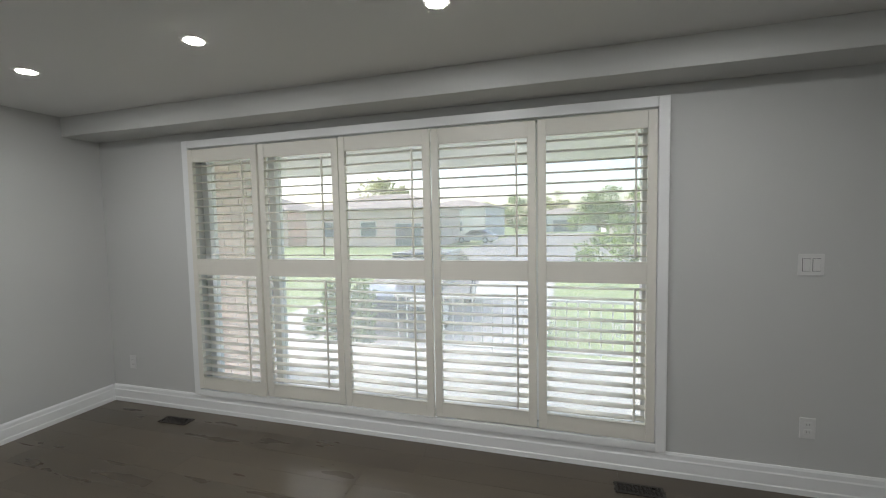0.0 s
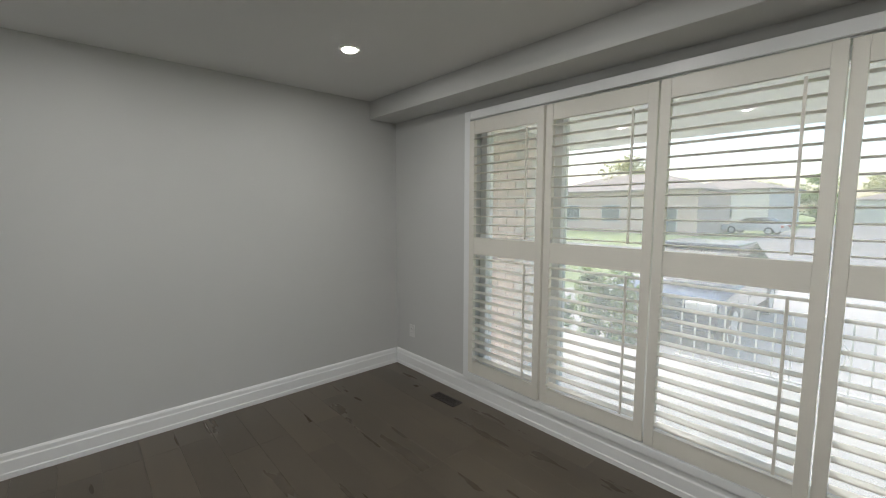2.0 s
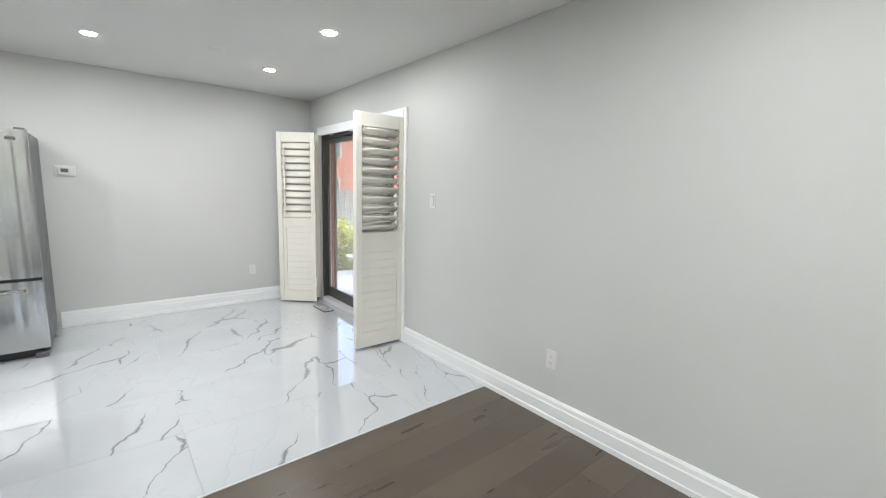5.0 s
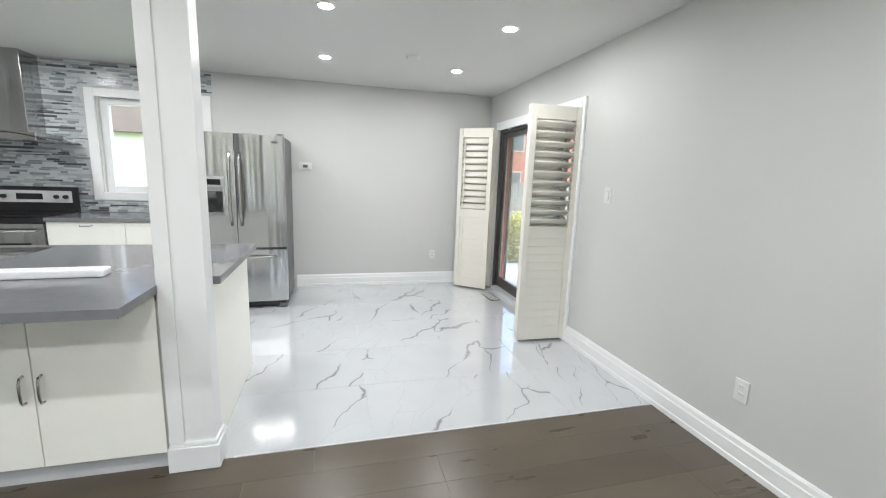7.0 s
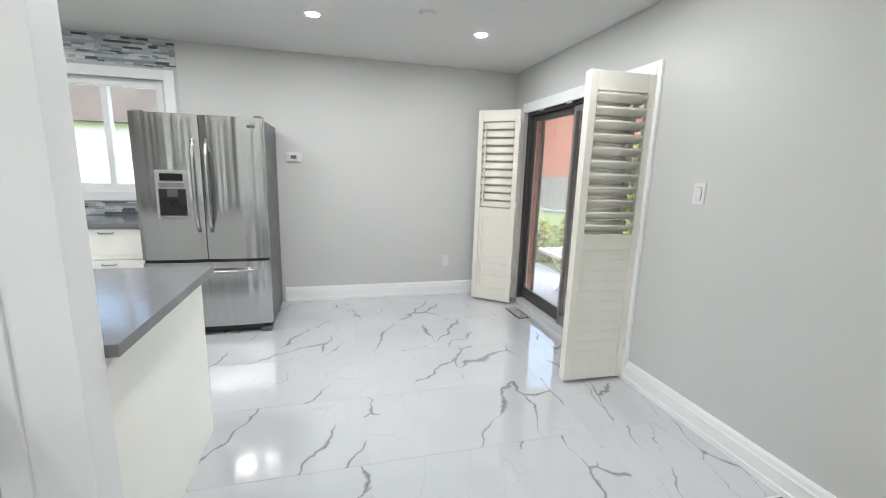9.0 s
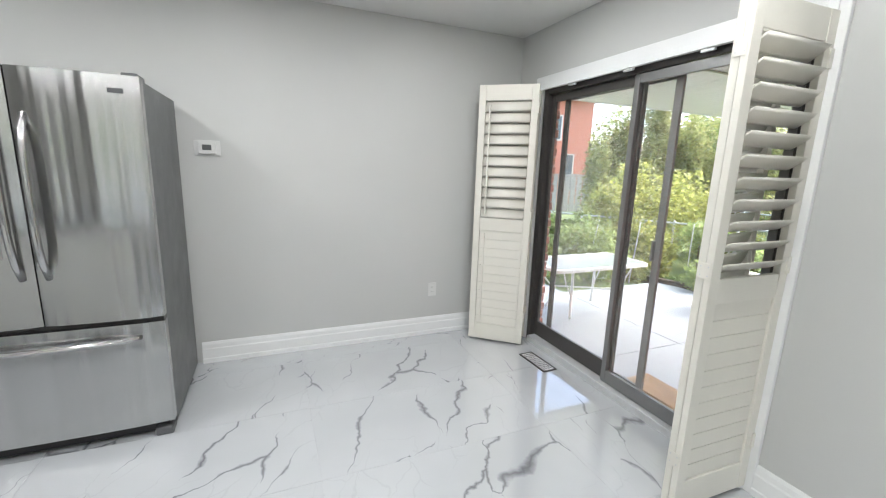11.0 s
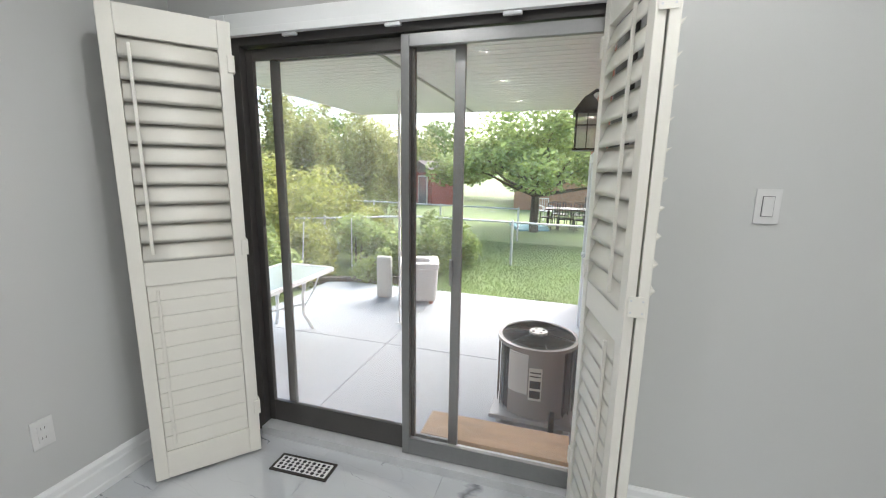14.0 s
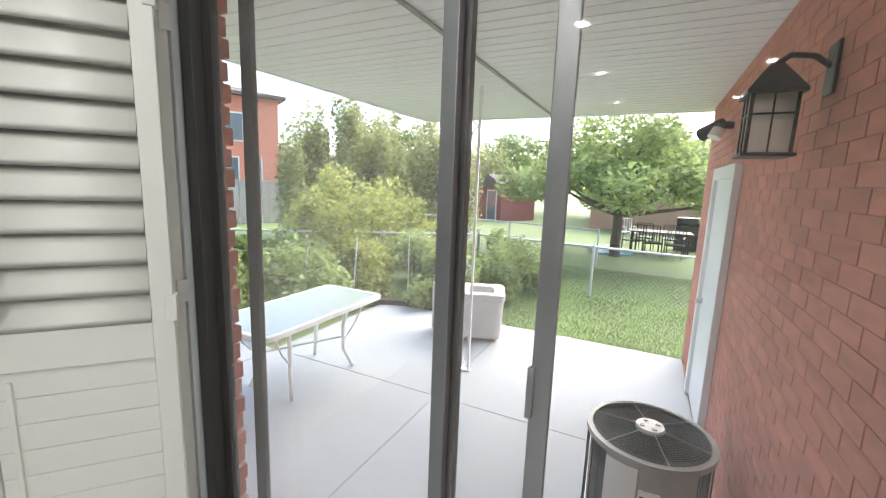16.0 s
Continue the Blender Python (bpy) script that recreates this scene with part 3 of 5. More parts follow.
plate("light_switch", (5.155, 0, 1.27), "front", 0.115, 0.115, "white double rocker switch on the grey wall", "switch")
plate("outlet", (5.165, 0, 0.375), "front", 0.072, 0.115, "white outlet on the grey front wall", "outlet")
plate("outlet", (0.24, 0, 0.36), "front", 0.072, 0.115, "white outlet near the room corner", "outlet")
plate("outlet", (0, -3.247, 0.385), "side", 0.072, 0.115, "white outlet on the long side wall", "outlet")
plate("outlet", (0.739, YB, 0.388), "back", 0.072, 0.115, "white outlet on the back wall", "outlet")
plate("light_switch", (0, -4.466, 1.308), "side", 0.074, 0.118, "white single rocker switch beside the door", "switch")
th = thing("thermostat", (2.315, YB, 1.468), "white wall thermostat with a small grey screen", "thermostat", "", 180)
part("base_plate", box(B(), -0.075, -0.008, -0.048, 0.075, -0.0005, 0.048, 0.003), M_PLATE, th)
part("body", box(B(), -0.05, -0.03, -0.036, 0.05, -0.008, 0.036, 0.004), M_PLATE, th)
part("screen", box(B(), -0.026, -0.0315, -0.014, 0.026, -0.03, 0.02), M_FRSIDE, th, "grey display")


def floor_vent(at, turn, w, d, metal, label, deco):
    e = thing("floor_vent", at, label, "vent", "", turn)
    part("recess", box(B(), -w / 2 + 0.008, -d / 2 + 0.008, 0.0005, w / 2 - 0.008, d / 2 - 0.008, 0.002), M_BLACK, e)
    bm = B()
    for x0, y0, x1, y1 in ((-w / 2, -d / 2, w / 2, -d / 2 + 0.013), (-w / 2, d / 2 - 0.013, w / 2, d / 2), (-w / 2, -d / 2 + 0.013, -w / 2 + 0.013, d / 2 - 0.013), (w / 2 - 0.013, -d / 2 + 0.013, w / 2, d / 2 - 0.013)):
        box(bm, x0, y0, 0.001, x1, y1, 0.007)
    part("frame", bm, M_VENT, e)
    if deco:
        plate_w = part("plate", box(B(), -w / 2 + 0.013, -d / 2 + 0.013, 0.002, w / 2 - 0.013, d / 2 - 0.013, 0.006), metal, e, "white perforated plate")
        for i in range(10):
            for j in range(4):
                cx, cy = (i - 4.5) * (w - 0.04) / 10, (j - 1.5) * (d - 0.035) / 4
                part("hole", tube(B(), (cx, cy, 0.006), (cx, cy, 0.0064), 0.0105 if (i + j) % 2 else 0.0078, seg=6), M_BLACK, plate_w)
        return e
    n = int(w / 0.042)
    for i in range(n):
        for j in range(3):
            cx, cy = -w / 2 + (i + 0.5 + 0.5 * (j % 2) - 0.25) * w / n, (j - 1) * d * 0.26
            bm = B()
            for k in range(3):
                a = radians(60 * k + 30)
                dx, dy = 0.017 * math.cos(a), 0.017 * math.sin(a)
                tube(bm, (cx - dx, cy - dy, 0.005), (cx + dx, cy + dy, 0.005), 0.0035, seg=5)
            part("grille", bm, metal, e)
    return e


floor_vent((0.93, -0.2, 0), 2, 0.26, 0.1, M_VENT, "dark metal floor vent in the oak floor", False)
floor_vent((4.3, -0.2, 0), 0, 0.26, 0.1, M_VENT, "dark metal floor vent beneath the window", False)
floor_vent((0.182, -6.237, 0), 92, 0.3, 0.115, M_VENTW, "white patterned floor vent in the marble tiles", True)

# the four at y = -2.25 are an added, unseen row that lights the living room
spots = [(0.96, -1.01), (2.17, -1.01), (3.39, -0.97), (4.6, -1.0), (0.96, -2.25), (2.17, -2.25), (3.39, -2.25), (4.6, -2.25), (0.79, -4.66), (2.03, -4.69), (3.3, -4.67), (4.7, -4.67), (0.805, -5.91), (2.06, -5.9), (3.285, -5.905), (4.7, -5.9)]
lamp0 = thing("pot_light", (*spots[0], H), "round white recessed ceiling light, switched on", "ceiling light", "recessed ceiling lights")
bm = B()
tube(bm, (0, 0, -0.006), (0, 0, -0.0005), 0.058, 0.062, seg=32)
part("trim_ring", bm, M_PLATE, lamp0, smooth=False)
part("lens", tube(B(), (0, 0, -0.009), (0, 0, -0.006), 0.042, seg=24), M_LENS, lamp0, "glowing lens")
for x, y in spots[1:]:
    copy_thing(lamp0, pose(x, y, H))
for x, y in spots:
    ld = bpy.data.lights.new("pot_light_beam", "AREA")
    ld.shape, ld.size, ld.energy, ld.color = "DISK", 0.07, LAMP_WATTS, (0.97, 0.985, 1.0)
    new("pot_light_beam", ld).matrix_world = pose(x, y, H - 0.012)
sm = thing("smoke_detector", (1.3, -5.6, H), "small round white cover on the ceiling", "smoke detector")
part("body", tube(B(), (0, 0, -0.02), (0, 0, -0.0005), 0.05, 0.06, seg=24), M_CEIL, sm)

# ---- kitchen ----
post = structure("column", box(B(), 2.545, -3.86, 0.001, 2.725, -3.745, H, 0.004), M_TRIM, "white painted square column at the peninsula", "column")
structure("column_trim", box(B(), 2.672, -3.745, 0.14, 2.734, -3.733, H, 0.003), M_TRIM, "narrow white board on the column", "column")
bm = B()
box(bm, 2.525, -3.876, 0.001, 2.742, -3.722, 0.12, 0.004)
box(bm, 2.534, -3.868, 0.12, 2.736, -3.73, 0.14, 0.006)
structure("column_base", bm, M_TRIM, "white flared base of the column", "baseboard")

# peninsula: two cabinets and an end panel under one worktop
for x0 in (2.745, 3.685):
    e = thing("base_cabinet", (x0, -3.74, 0), "cream peninsula cabinet with slab doors and steel pulls", "cabinet", "peninsula cabinets")
    part("body", box(B(), 0, -0.55, 0.09, 0.936, -0.02, 0.862, 0.002), M_CAB, e)
    part("toe_kick", box(B(), 0, -0.5, 0.001, 0.936, -0.045, 0.09), M_GROUT, e)
    for k in (0, 1):
        d = part("door", box(B(), 0.002 + 0.468 * k, -0.02, 0.1, 0.466 + 0.468 * k, 0.0, 0.858, 0.003), M_CAB, e)
        hx = 0.435 if k == 0 else 0.5
        part("handle", bent(B(), [(hx, 0, 0.405), (hx, 0.02, 0.408), (hx, 0.027, 0.425), (hx, 0.03, 0.465), (hx, 0.027, 0.505), (hx, 0.02, 0.522), (hx, 0, 0.525)], 0.0055), M_CHROME, d, "curved satin steel pull", True)
e = thing("end_panel", (2.58, -4.09, 0), "plain white panel closing the peninsula's dining side", "panel")
part("board", box(B(), 0, -0.73, 0.001, 0.1, 0.22, 0.862, 0.003), M_CAB, e)
e = thing("sink_cabinet", (2.685, -4.82, 0), "cream cabinets on the kitchen side of the peninsula", "cabinet")
part("body", box(B(), 0, 0, 0.09, 2.4, 0.52, 0.862, 0.002), M_CAB, e)
part("toe_kick", box(B(), 0, 0.06, 0.001, 2.4, 0.5, 0.09), M_GROUT, e)
top = thing("worktop", (0, 0, 0), "polished grey quartz peninsula worktop with an inset sink", "countertop")
bm = B()
Z0, Z1 = 0.863, 0.9
profile(bm, [(2.73, -3.405), (5.12, -3.405), (5.12, -4.8), (4.32, -4.8), (4.32, -4.33), (3.62, -4.33), (3.62, -4.8), (2.515, -4.8), (2.515, -3.865), (2.73, -3.865)], "z", Z0, Z1)
part("slab", box(B(), 3.62, -4.8, Z0, 4.32, -4.74, Z1), M_QUARTZ, top)
part("slab", bm, M_QUARTZ, top)
bm = B()
for x0, y0, x1, y1, z0, z1 in ((3.62, -4.74, 3.63, -4.33, 0.87, 0.898), (4.31, -4.74, 4.32, -4.33, 0.87, 0.898), (3.63, -4.74, 4.31, -4.73, 0.87, 0.898), (3.63, -4.34, 4.31, -4.33, 0.87, 0.898), (3.63, -4.73, 4.31, -4.34, 0.866, 0.872)):
    box(bm, x0, y0, z0, x1, y1, z1)
part("sink", bm, M_STEEL, top, "stainless steel sink bowl")
e = thing("wrapped_panel", (3.5, -3.92, Z1), "flat white plastic-wrapped panel lying on the worktop", "packaging", "", 3)
part("panel", box(B(), -0.5, -0.045, 0, 0.42, 0.045, 0.035, 0.01), M_WRAP, e)

# back counter and cabinets
YF = -6.38
x = 3.4
for wd in (0.555, 0.63):
    e = thing("base_cabinet", (x, YF, 0), "cream kitchen base cabinet with panelled drawers", "cabinet", "back wall cabinets")
    part("body", box(B(), 0, YB + 0.002 - YF, 0.09, wd, -0.02, 0.862, 0.002), M_CAB, e)
    part("toe_kick", box(B(), 0, YB + 0.1 - YF, 0.001, wd, -0.06, 0.09), M_CAB, e)
    for z0, z1 in ((0.61, 0.858), (0.36, 0.605), (0.1, 0.355)):
        d = part("drawer", box(B(), 0.002, -0.02, z0, wd - 0.002, 0.0, z1, 0.004), M_CAB, e)
        part("inset", box(B(), 0.04, 0.0, z0 + 0.035, wd - 0.04, 0.003, z1 - 0.035, 0.002), M_CAB, d)
        part("handle", bent(B(), [(wd / 2 - 0.05, 0, z1 - 0.03), (wd / 2 - 0.04, 0.022, z1 - 0.035), (wd / 2 + 0.04, 0.022, z1 - 0.035), (wd / 2 + 0.05, 0, z1 - 0.03)], 0.005), M_CHROME, d, "steel pull", True)
    x += wd
e = thing("worktop", (0, 0, 0), "grey quartz worktop along the tiled wall", "countertop")
part("slab", box(B(), 3.38, YB + 0.014, Z0, 4.588, YF + 0.02, Z1, 0.003), M_QUARTZ, e)

rg = thing("range", (4.592, YF, 0), "stainless steel electric range with a black glass top", "stove")
part("body", box(B(), 0, YB + 0.02 - YF, 0.04, 0.76, -0.03, 0.9, 0.004), M_BLACK, rg)
part("cooktop", box(B(), -0.003, YB + 0.09 - YF, 0.9, 0.763, 0.0, 0.918, 0.004), M_DARKGLASS, rg, "black glass cooktop")
bp_ = part("backguard", box(B(), 0, YB + 0.02 - YF, 0.9, 0.76, YB + 0.09 - YF, 1.16, 0.01), M_BLACK, rg)
part("control_panel", box(B(), 0.03, YB + 0.09 - YF, 1.0, 0.73, YB + 0.096 - YF, 1.12, 0.003), M_GALV, bp_, "steel control panel")
part("display", box(B(), 0.28, YB + 0.096 - YF, 1.03, 0.5, YB + 0.099 - YF, 1.09), M_DARKGLASS, bp_)
for kx in (0.08, 0.16, 0.6, 0.68):
    part("knob", tube(B(), (kx, YB + 0.096 - YF, 1.06), (kx, YB + 0.125 - YF, 1.06), 0.022, 0.019, seg=16), M_BLACK, bp_)
od = part("oven_door", box(B(), 0.01, -0.03, 0.2, 0.75, 0.0, 0.84, 0.006), M_STEEL, rg)
part("oven_window", box(B(), 0.12, 0.0, 0.34, 0.64, 0.003, 0.66, 0.002), M_DARKGLASS, od)
part("handle", bent(B(), [(0.06, 0, 0.78), (0.06, 0.045, 0.78), (0.7, 0.045, 0.78), (0.7, 0, 0.78)], 0.012), M_CHROME, od, "steel bar handle", True)
part("front_trim", box(B(), 0.01, -0.03, 0.845, 0.75, -0.004, 0.895, 0.003), M_BLACK, rg)
hd = thing("range_hood", (4.98, YB, 1.6), "stainless steel chimney hood with a curved glass canopy", "range hood")
part("chimney", box(B(), -0.16, 0.002, 0.08, 0.16, 0.27, 0.838, 0.003), M_STEEL, hd)
part("motor_box", box(B(), -0.3, 0.002, 0.0, 0.3, 0.42, 0.08, 0.01), M_STEEL, hd)
bm = B()
arc = [(0.46 * s, 0.075 - 0.075 * s * s) for s in [i / 8 - 1 for i in range(17)]]
profile(bm, [(a, b) for a, b in arc] + [(a, b - 0.007) for a, b in arc[::-1]], "y", 0.01, 0.5)
part("glass_canopy", bm, M_DARKGLASS, hd, "dark curved glass canopy")

# mosaic wall tiles, thin strips in staggered rows
g = np.random.default_rng(4)
rows_m = {k: [] for k in range(4)}
z = 0.905
while z < H - 0.012:
    x = 3.275
    hh = (0.012, 0.018, 0.024)[g.integers(0, 3)]
    while x < 5.9:
        w = 0.04 + 0.11 * g.random()
        x1 = min(x + w, 5.9)
        if not (3.285 < x1 and x < 4.465 and 1.03 < z + hh and z < 2.19):
            rows_m[int(g.choice(4, p=(0.36, 0.26, 0.26, 0.12)))].append((x, x1 - 0.0015, z, min(z + hh, H) - 0.0015, 0.005 + 0.003 * g.random()))
        x = x1
    z += hh
mosaic = structure("backsplash", box(B(), 3.275, YB + 0.0005, 0.9, 3.287, YB + 0.003, H), M_GROUT, "grey and white glass strip mosaic on the kitchen wall", "backsplash")
bm = B()
for x0, x1, z0, z1 in ((3.275, 5.9, 2.19, H), (4.465, 5.9, 0.9, 2.19), (3.288, 4.465, 0.9, 1.03)):
    box(bm, x0, YB + 0.0005, z0, x1, YB + 0.0035, z1)
part("backing", bm, M_GROUT, mosaic)
for k, lst in rows_m.items():
    vs, fs = [], []
    for x0, x1, z0, z1, d in lst:
        i = len(vs)
        ya, yb = YB + 0.003, YB + 0.003 + d
        vs += [(x0, ya, z0), (x1, ya, z0), (x1, ya, z1), (x0, ya, z1), (x0, yb, z0), (x1, yb, z0), (x1, yb, z1), (x0, yb, z1)]
        fs += [(i + 4, i + 7, i + 6, i + 5), (i, i + 4, i + 5, i + 1), (i + 1, i + 5, i + 6, i + 2), (i + 2, i + 6, i + 7, i + 3), (i + 3, i + 7, i + 4, i)]
    me = bpy.data.meshes.new("mosaic_strips")
    me.from_pydata(vs, [], fs)
    me.materials.append(TILE_GREYS[k])
    ob = new("mosaic_strips", me)
    ob.parent = mosaic
    ob["kind"] = "stuff"

kw = thing("window_2", (0, 0, 0), "white-framed kitchen window above the counter", "window")
kw["kind"] = "structure"
for x0, x1, z0, z1 in ((3.295, 3.38, 1.03, 2.18), (4.375, 4.46, 1.03, 2.18), (3.38, 4.375, 2.095, 2.18), (3.38, 4.375, 1.03, 1.115)):
    part("casing", box(B(), x0, YB + 0.0005, z0, x1, YB + 0.022, z1, 0.004), M_TRIM, kw)
for x0, x1, z0, z1 in ((3.4, 3.47, 1.11, 2.1), (4.29, 4.36, 1.11, 2.1), (3.47, 4.29, 2.03, 2.1), (3.47, 4.29, 1.11, 1.18), (3.85, 3.9, 1.18, 2.03)):
    part("window_frame", box(B(), x0, YB - 0.12, z0, x1, YB - 0.05, z1, 0.004), M_TRIM, kw)
p = part("pane", box(B(), 3.47, YB - 0.09, 1.18, 4.29, YB - 0.085, 2.03), M_GLASS, kw)
p.visible_shadow = False

# refrigerator
fr = thing("refrigerator", (2.462, -6.175, 0), "stainless steel french-door refrigerator with a bottom freezer", "refrigerator")
FW = 0.905
part("cabinet", box(B(), 0.004, -0.77, 0.03, FW - 0.004, -0.075, 1.735, 0.006), M_FRSIDE, fr, "grey textured metal cabinet")
part("toe_grille", box(B(), 0.03, -0.09, 0.012, FW - 0.03, -0.05, 0.07, 0.004), M_BLACK, fr)
for fx in (0.01, FW - 0.09):
    part("foot", box(B(), fx, -0.1, 0.0, fx + 0.08, -0.01, 0.045, 0.01), M_FRSIDE, fr)
for fx in (0.01, FW - 0.07):
    part("hinge_cover", box(B(), fx, -0.16, 1.735, fx + 0.06, -0.03, 1.758, 0.006), M_FRSIDE, fr)


def door_slab(x0, x1, z0, z1):
    """A gently bowed steel door front."""
    bm = B()
    n = 10
    front = [(x0 + (x1 - x0) * i / n, 0.0 - 0.012 * (2 * i / n - 1) ** 4 - 0.004 * (2 * i / n - 1) ** 2) for i in range(n + 1)]
    profile(bm, front + [(x1, -0.068), (x0, -0.068)], "z", z0, z1)
    return bm


rd = part("door", door_slab(0.0, FW / 2 - 0.003, 0.64, 1.742), M_STEEL, fr, smooth=False)
ld_ = part("door", door_slab(FW / 2 + 0.003, FW, 0.64, 1.742), M_STEEL, fr)
fd = part("freezer_drawer", door_slab(0.0, FW, 0.075, 0.615), M_STEEL, fr)
part("gap_seal", box(B(), 0.006, -0.072, 0.616, FW - 0.006, -0.03, 0.639), M_BLACK, fr)
part("gap_seal", box(B(), FW / 2 - 0.0028, -0.06, 0.645, FW / 2 + 0.0028, -0.03, 1.738), M_BLACK, fr)


def bow(p0, p1, out, k=10):
    p0, p1 = Vector(p0), Vector(p1)
    return [p0.lerp(p1, i / k) + Vector((0, out * (1 - (2 * i / k - 1) ** 4), 0)) for i in range(k + 1)]


for d, hx in ((rd, FW / 2 - 0.045), (ld_, FW / 2 + 0.045)):
    part("handle", bent(B(), bow((hx, -0.012, 0.86), (hx, -0.012, 1.56), 0.06), 0.014, 12), M_CHROME, d, "long curved steel handle", True)
part("handle", bent(B(), bow((0.1, -0.012, 0.545), (FW - 0.1, -0.012, 0.545), 0.055), 0.013, 12), M_CHROME, fd, "long curved steel handle", True)
part("badge", box(B(), 0.06, -0.006, 1.665, 0.115, 0.002, 1.685, 0.002), M_FRSIDE, rd, "small oval maker's badge")
dp = part("dispenser", box(B(), 0.545, -0.01, 0.955, 0.77, 0.006, 1.33, 0.008), M_ACGREY, ld_, "grey ice and water dispenser")
part("recess", box(B(), 0.565, 0.003, 0.985, 0.75, 0.0075, 1.19, 0.002), M_BLACK, dp)
part("screen", box(B(), 0.58, 0.003, 1.25, 0.735, 0.0085, 1.305, 0.002), M_DARKGLASS, dp)
part("button_strip", box(B(), 0.57, 0.003, 1.2, 0.745, 0.0085, 1.235, 0.002), M_CHROME, dp)
part("spout", box(B(), 0.62, 0.0, 1.13, 0.69, 0.02, 1.185, 0.006), M_FRSIDE, dp)
part("tray", box(B(), 0.57, 0.0, 0.975, 0.745, 0.02, 0.99, 0.003), M_CHROME, dp)

# ---- patio and back garden ----
bm = B()
s = 400
vs = [bm.verts.new(v) for v in ((-s, -s, GZ - 0.06), (s, -s, GZ - 0.06), (s, s, GZ - 0.06), (-s, s, GZ - 0.06))]
bm.faces.new(vs)
structure("ground", bm, M_GRASS, "green lawn with low weeds reaching the distance", "lawn")
patio = structure("patio", box(B(), -4.5, -9.0, GZ - 0.12, -0.12, -4.7, GZ - 0.012), M_MORTAR, "pale concrete patio slab with saw-cut joints", "patio")
for x0, x1 in ((-4.62, -2.4), (-2.392, -0.13)):
    for y0, y1 in ((-10.6, -9.1), (-9.092, -7.0), (-6.992, -4.87)):
        if x0 > -3 or y0 > -9.5:
            part("slab", box(B(), x0, y0, GZ - 0.1, x1, y1, GZ, 0.004), M_CONC, patio)

# outer skin of the house beside the door, wing wall and soffit
structure("wall_wing", box(B(), -4.85, -4.85, GZ - 0.06, -0.121, -4.7, 2.6), M_MORTAR, "red brick wall of the house wing beside the patio", "brick wall")
structure("wall_outer", box(B(), -0.22, -8.6, GZ - 0.06, -0.121, -6.775, 2.6), M_MORTAR, "red brick outer wall beside the patio door", "brick wall")
bm = B()
box(bm, -5.0, -8.6, 2.345, -0.121, -4.7, 2.5)
xx = -4.98
while xx < -0.2:
    box(bm, xx, -8.6, 2.339, xx + 0.118, -4.852, 2.346)
    xx += 0.13
box(bm, -5.03, -8.63, 2.33, -5.0, -4.7, 2.52)
box(bm, -5.0, -8.63, 2.33, -0.121, -8.6, 2.52)
structure("ceiling_soffit", bm, M_SOFFIT, "white ribbed metal soffit over the patio", "soffit")
structure("soffit_seam", box(B(), -5.0, -6.675, 2.324, -0.13, -6.64, 2.3325), M_ALU, "grey joint strip in the patio soffit", "trim")
structure("roof_patio", box(B(), -5.1, -8.7, 2.52, -0.121, -4.6, 2.6), M_ROOF, "shallow roof over the patio", "roof")

sd = thing("door_2", (0, 0, 0), "white side door in a white frame in the brick wing", "door")
sd["kind"] = "structure"
for x0, x1, z0, z1 in ((-2.8, -2.7, GZ, 1.62), (-3.78, -3.68, GZ, 1.62), (-3.68, -2.8, 1.52, 1.62)):
    part("frame", box(B(), x0, -4.9, z0, x1, -4.851, z1, 0.004), M_TRIM, sd)
part("panel", box(B(), -3.68, -4.87, GZ + 0.02, -2.8, -4.851, 1.52), M_TRIM, sd)
part("door_handle", tube(B(), (-3.6, -4.92, 0.42), (-3.6, -4.87, 0.42), 0.028, seg=12), M_GALV, sd)

lt = thing("wall_lantern", (-1.22, -4.86, 1.55), "black iron wall lantern with cream glass panes", "wall lamp")
part("back_plate", box(B(), -0.05, -0.012, 0.22, 0.05, 0.0, 0.4, 0.004), M_IRON, lt)
part("arm", bent(B(), [(0, -0.01, 0.32), (0, -0.06, 0.36), (0, -0.13, 0.37), (0, -0.17, 0.34)], 0.011), M_IRON, lt, smooth=True)
bm = B()
bmesh.ops.create_cone(bm, cap_ends=True, segments=4, radius1=0.125, radius2=0.03, depth=0.1, matrix=Matrix.Translation((0, -0.17, 0.29)) @ pose(0, 0, 0, 0, 0, 45))
box(bm, -0.09, -0.26, 0.225, 0.09, -0.08, 0.242, 0.003)
part("roof", bm, M_IRON, lt)
part("glass", box(B(), -0.068, -0.238, 0.012, 0.068, -0.102, 0.225), M_LANTERN, lt, "cream glass body")
part("base", box(B(), -0.085, -0.255, 0.0, 0.085, -0.085, 0.014, 0.003), M_IRON, lt)
for px in (-0.074, 0.062):
    for py in (-0.244, -0.108):
        part("corner_bar", box(B(), px, py, 0.012, px + 0.012, py + 0.012, 0.225), M_IRON, lt)
for px, py in ((-0.004, -0.244), (-0.004, -0.102), (-0.074, -0.174), (0.066, -0.174)):
    part("muntin", box(B(), px, py, 0.012, px + 0.008, py + 0.006, 0.225), M_IRON, lt)
part("muntin", box(B(), -0.072, -0.243, 0.15, 0.072, -0.097, 0.158), M_IRON, lt)
fl = thing("flood_light", (-3.3, -4.86, 1.95), "small dark outdoor flood light under the soffit", "flood light")
part("bracket", tube(B(), (0, 0, 0), (0, -0.08, 0), 0.03, seg=12), M_IRON, fl)
part("head", tube(B(), (0.03, -0.08, 0.02), (-0.12, -0.2, -0.06), 0.035, 0.06, seg=14), M_IRON, fl)
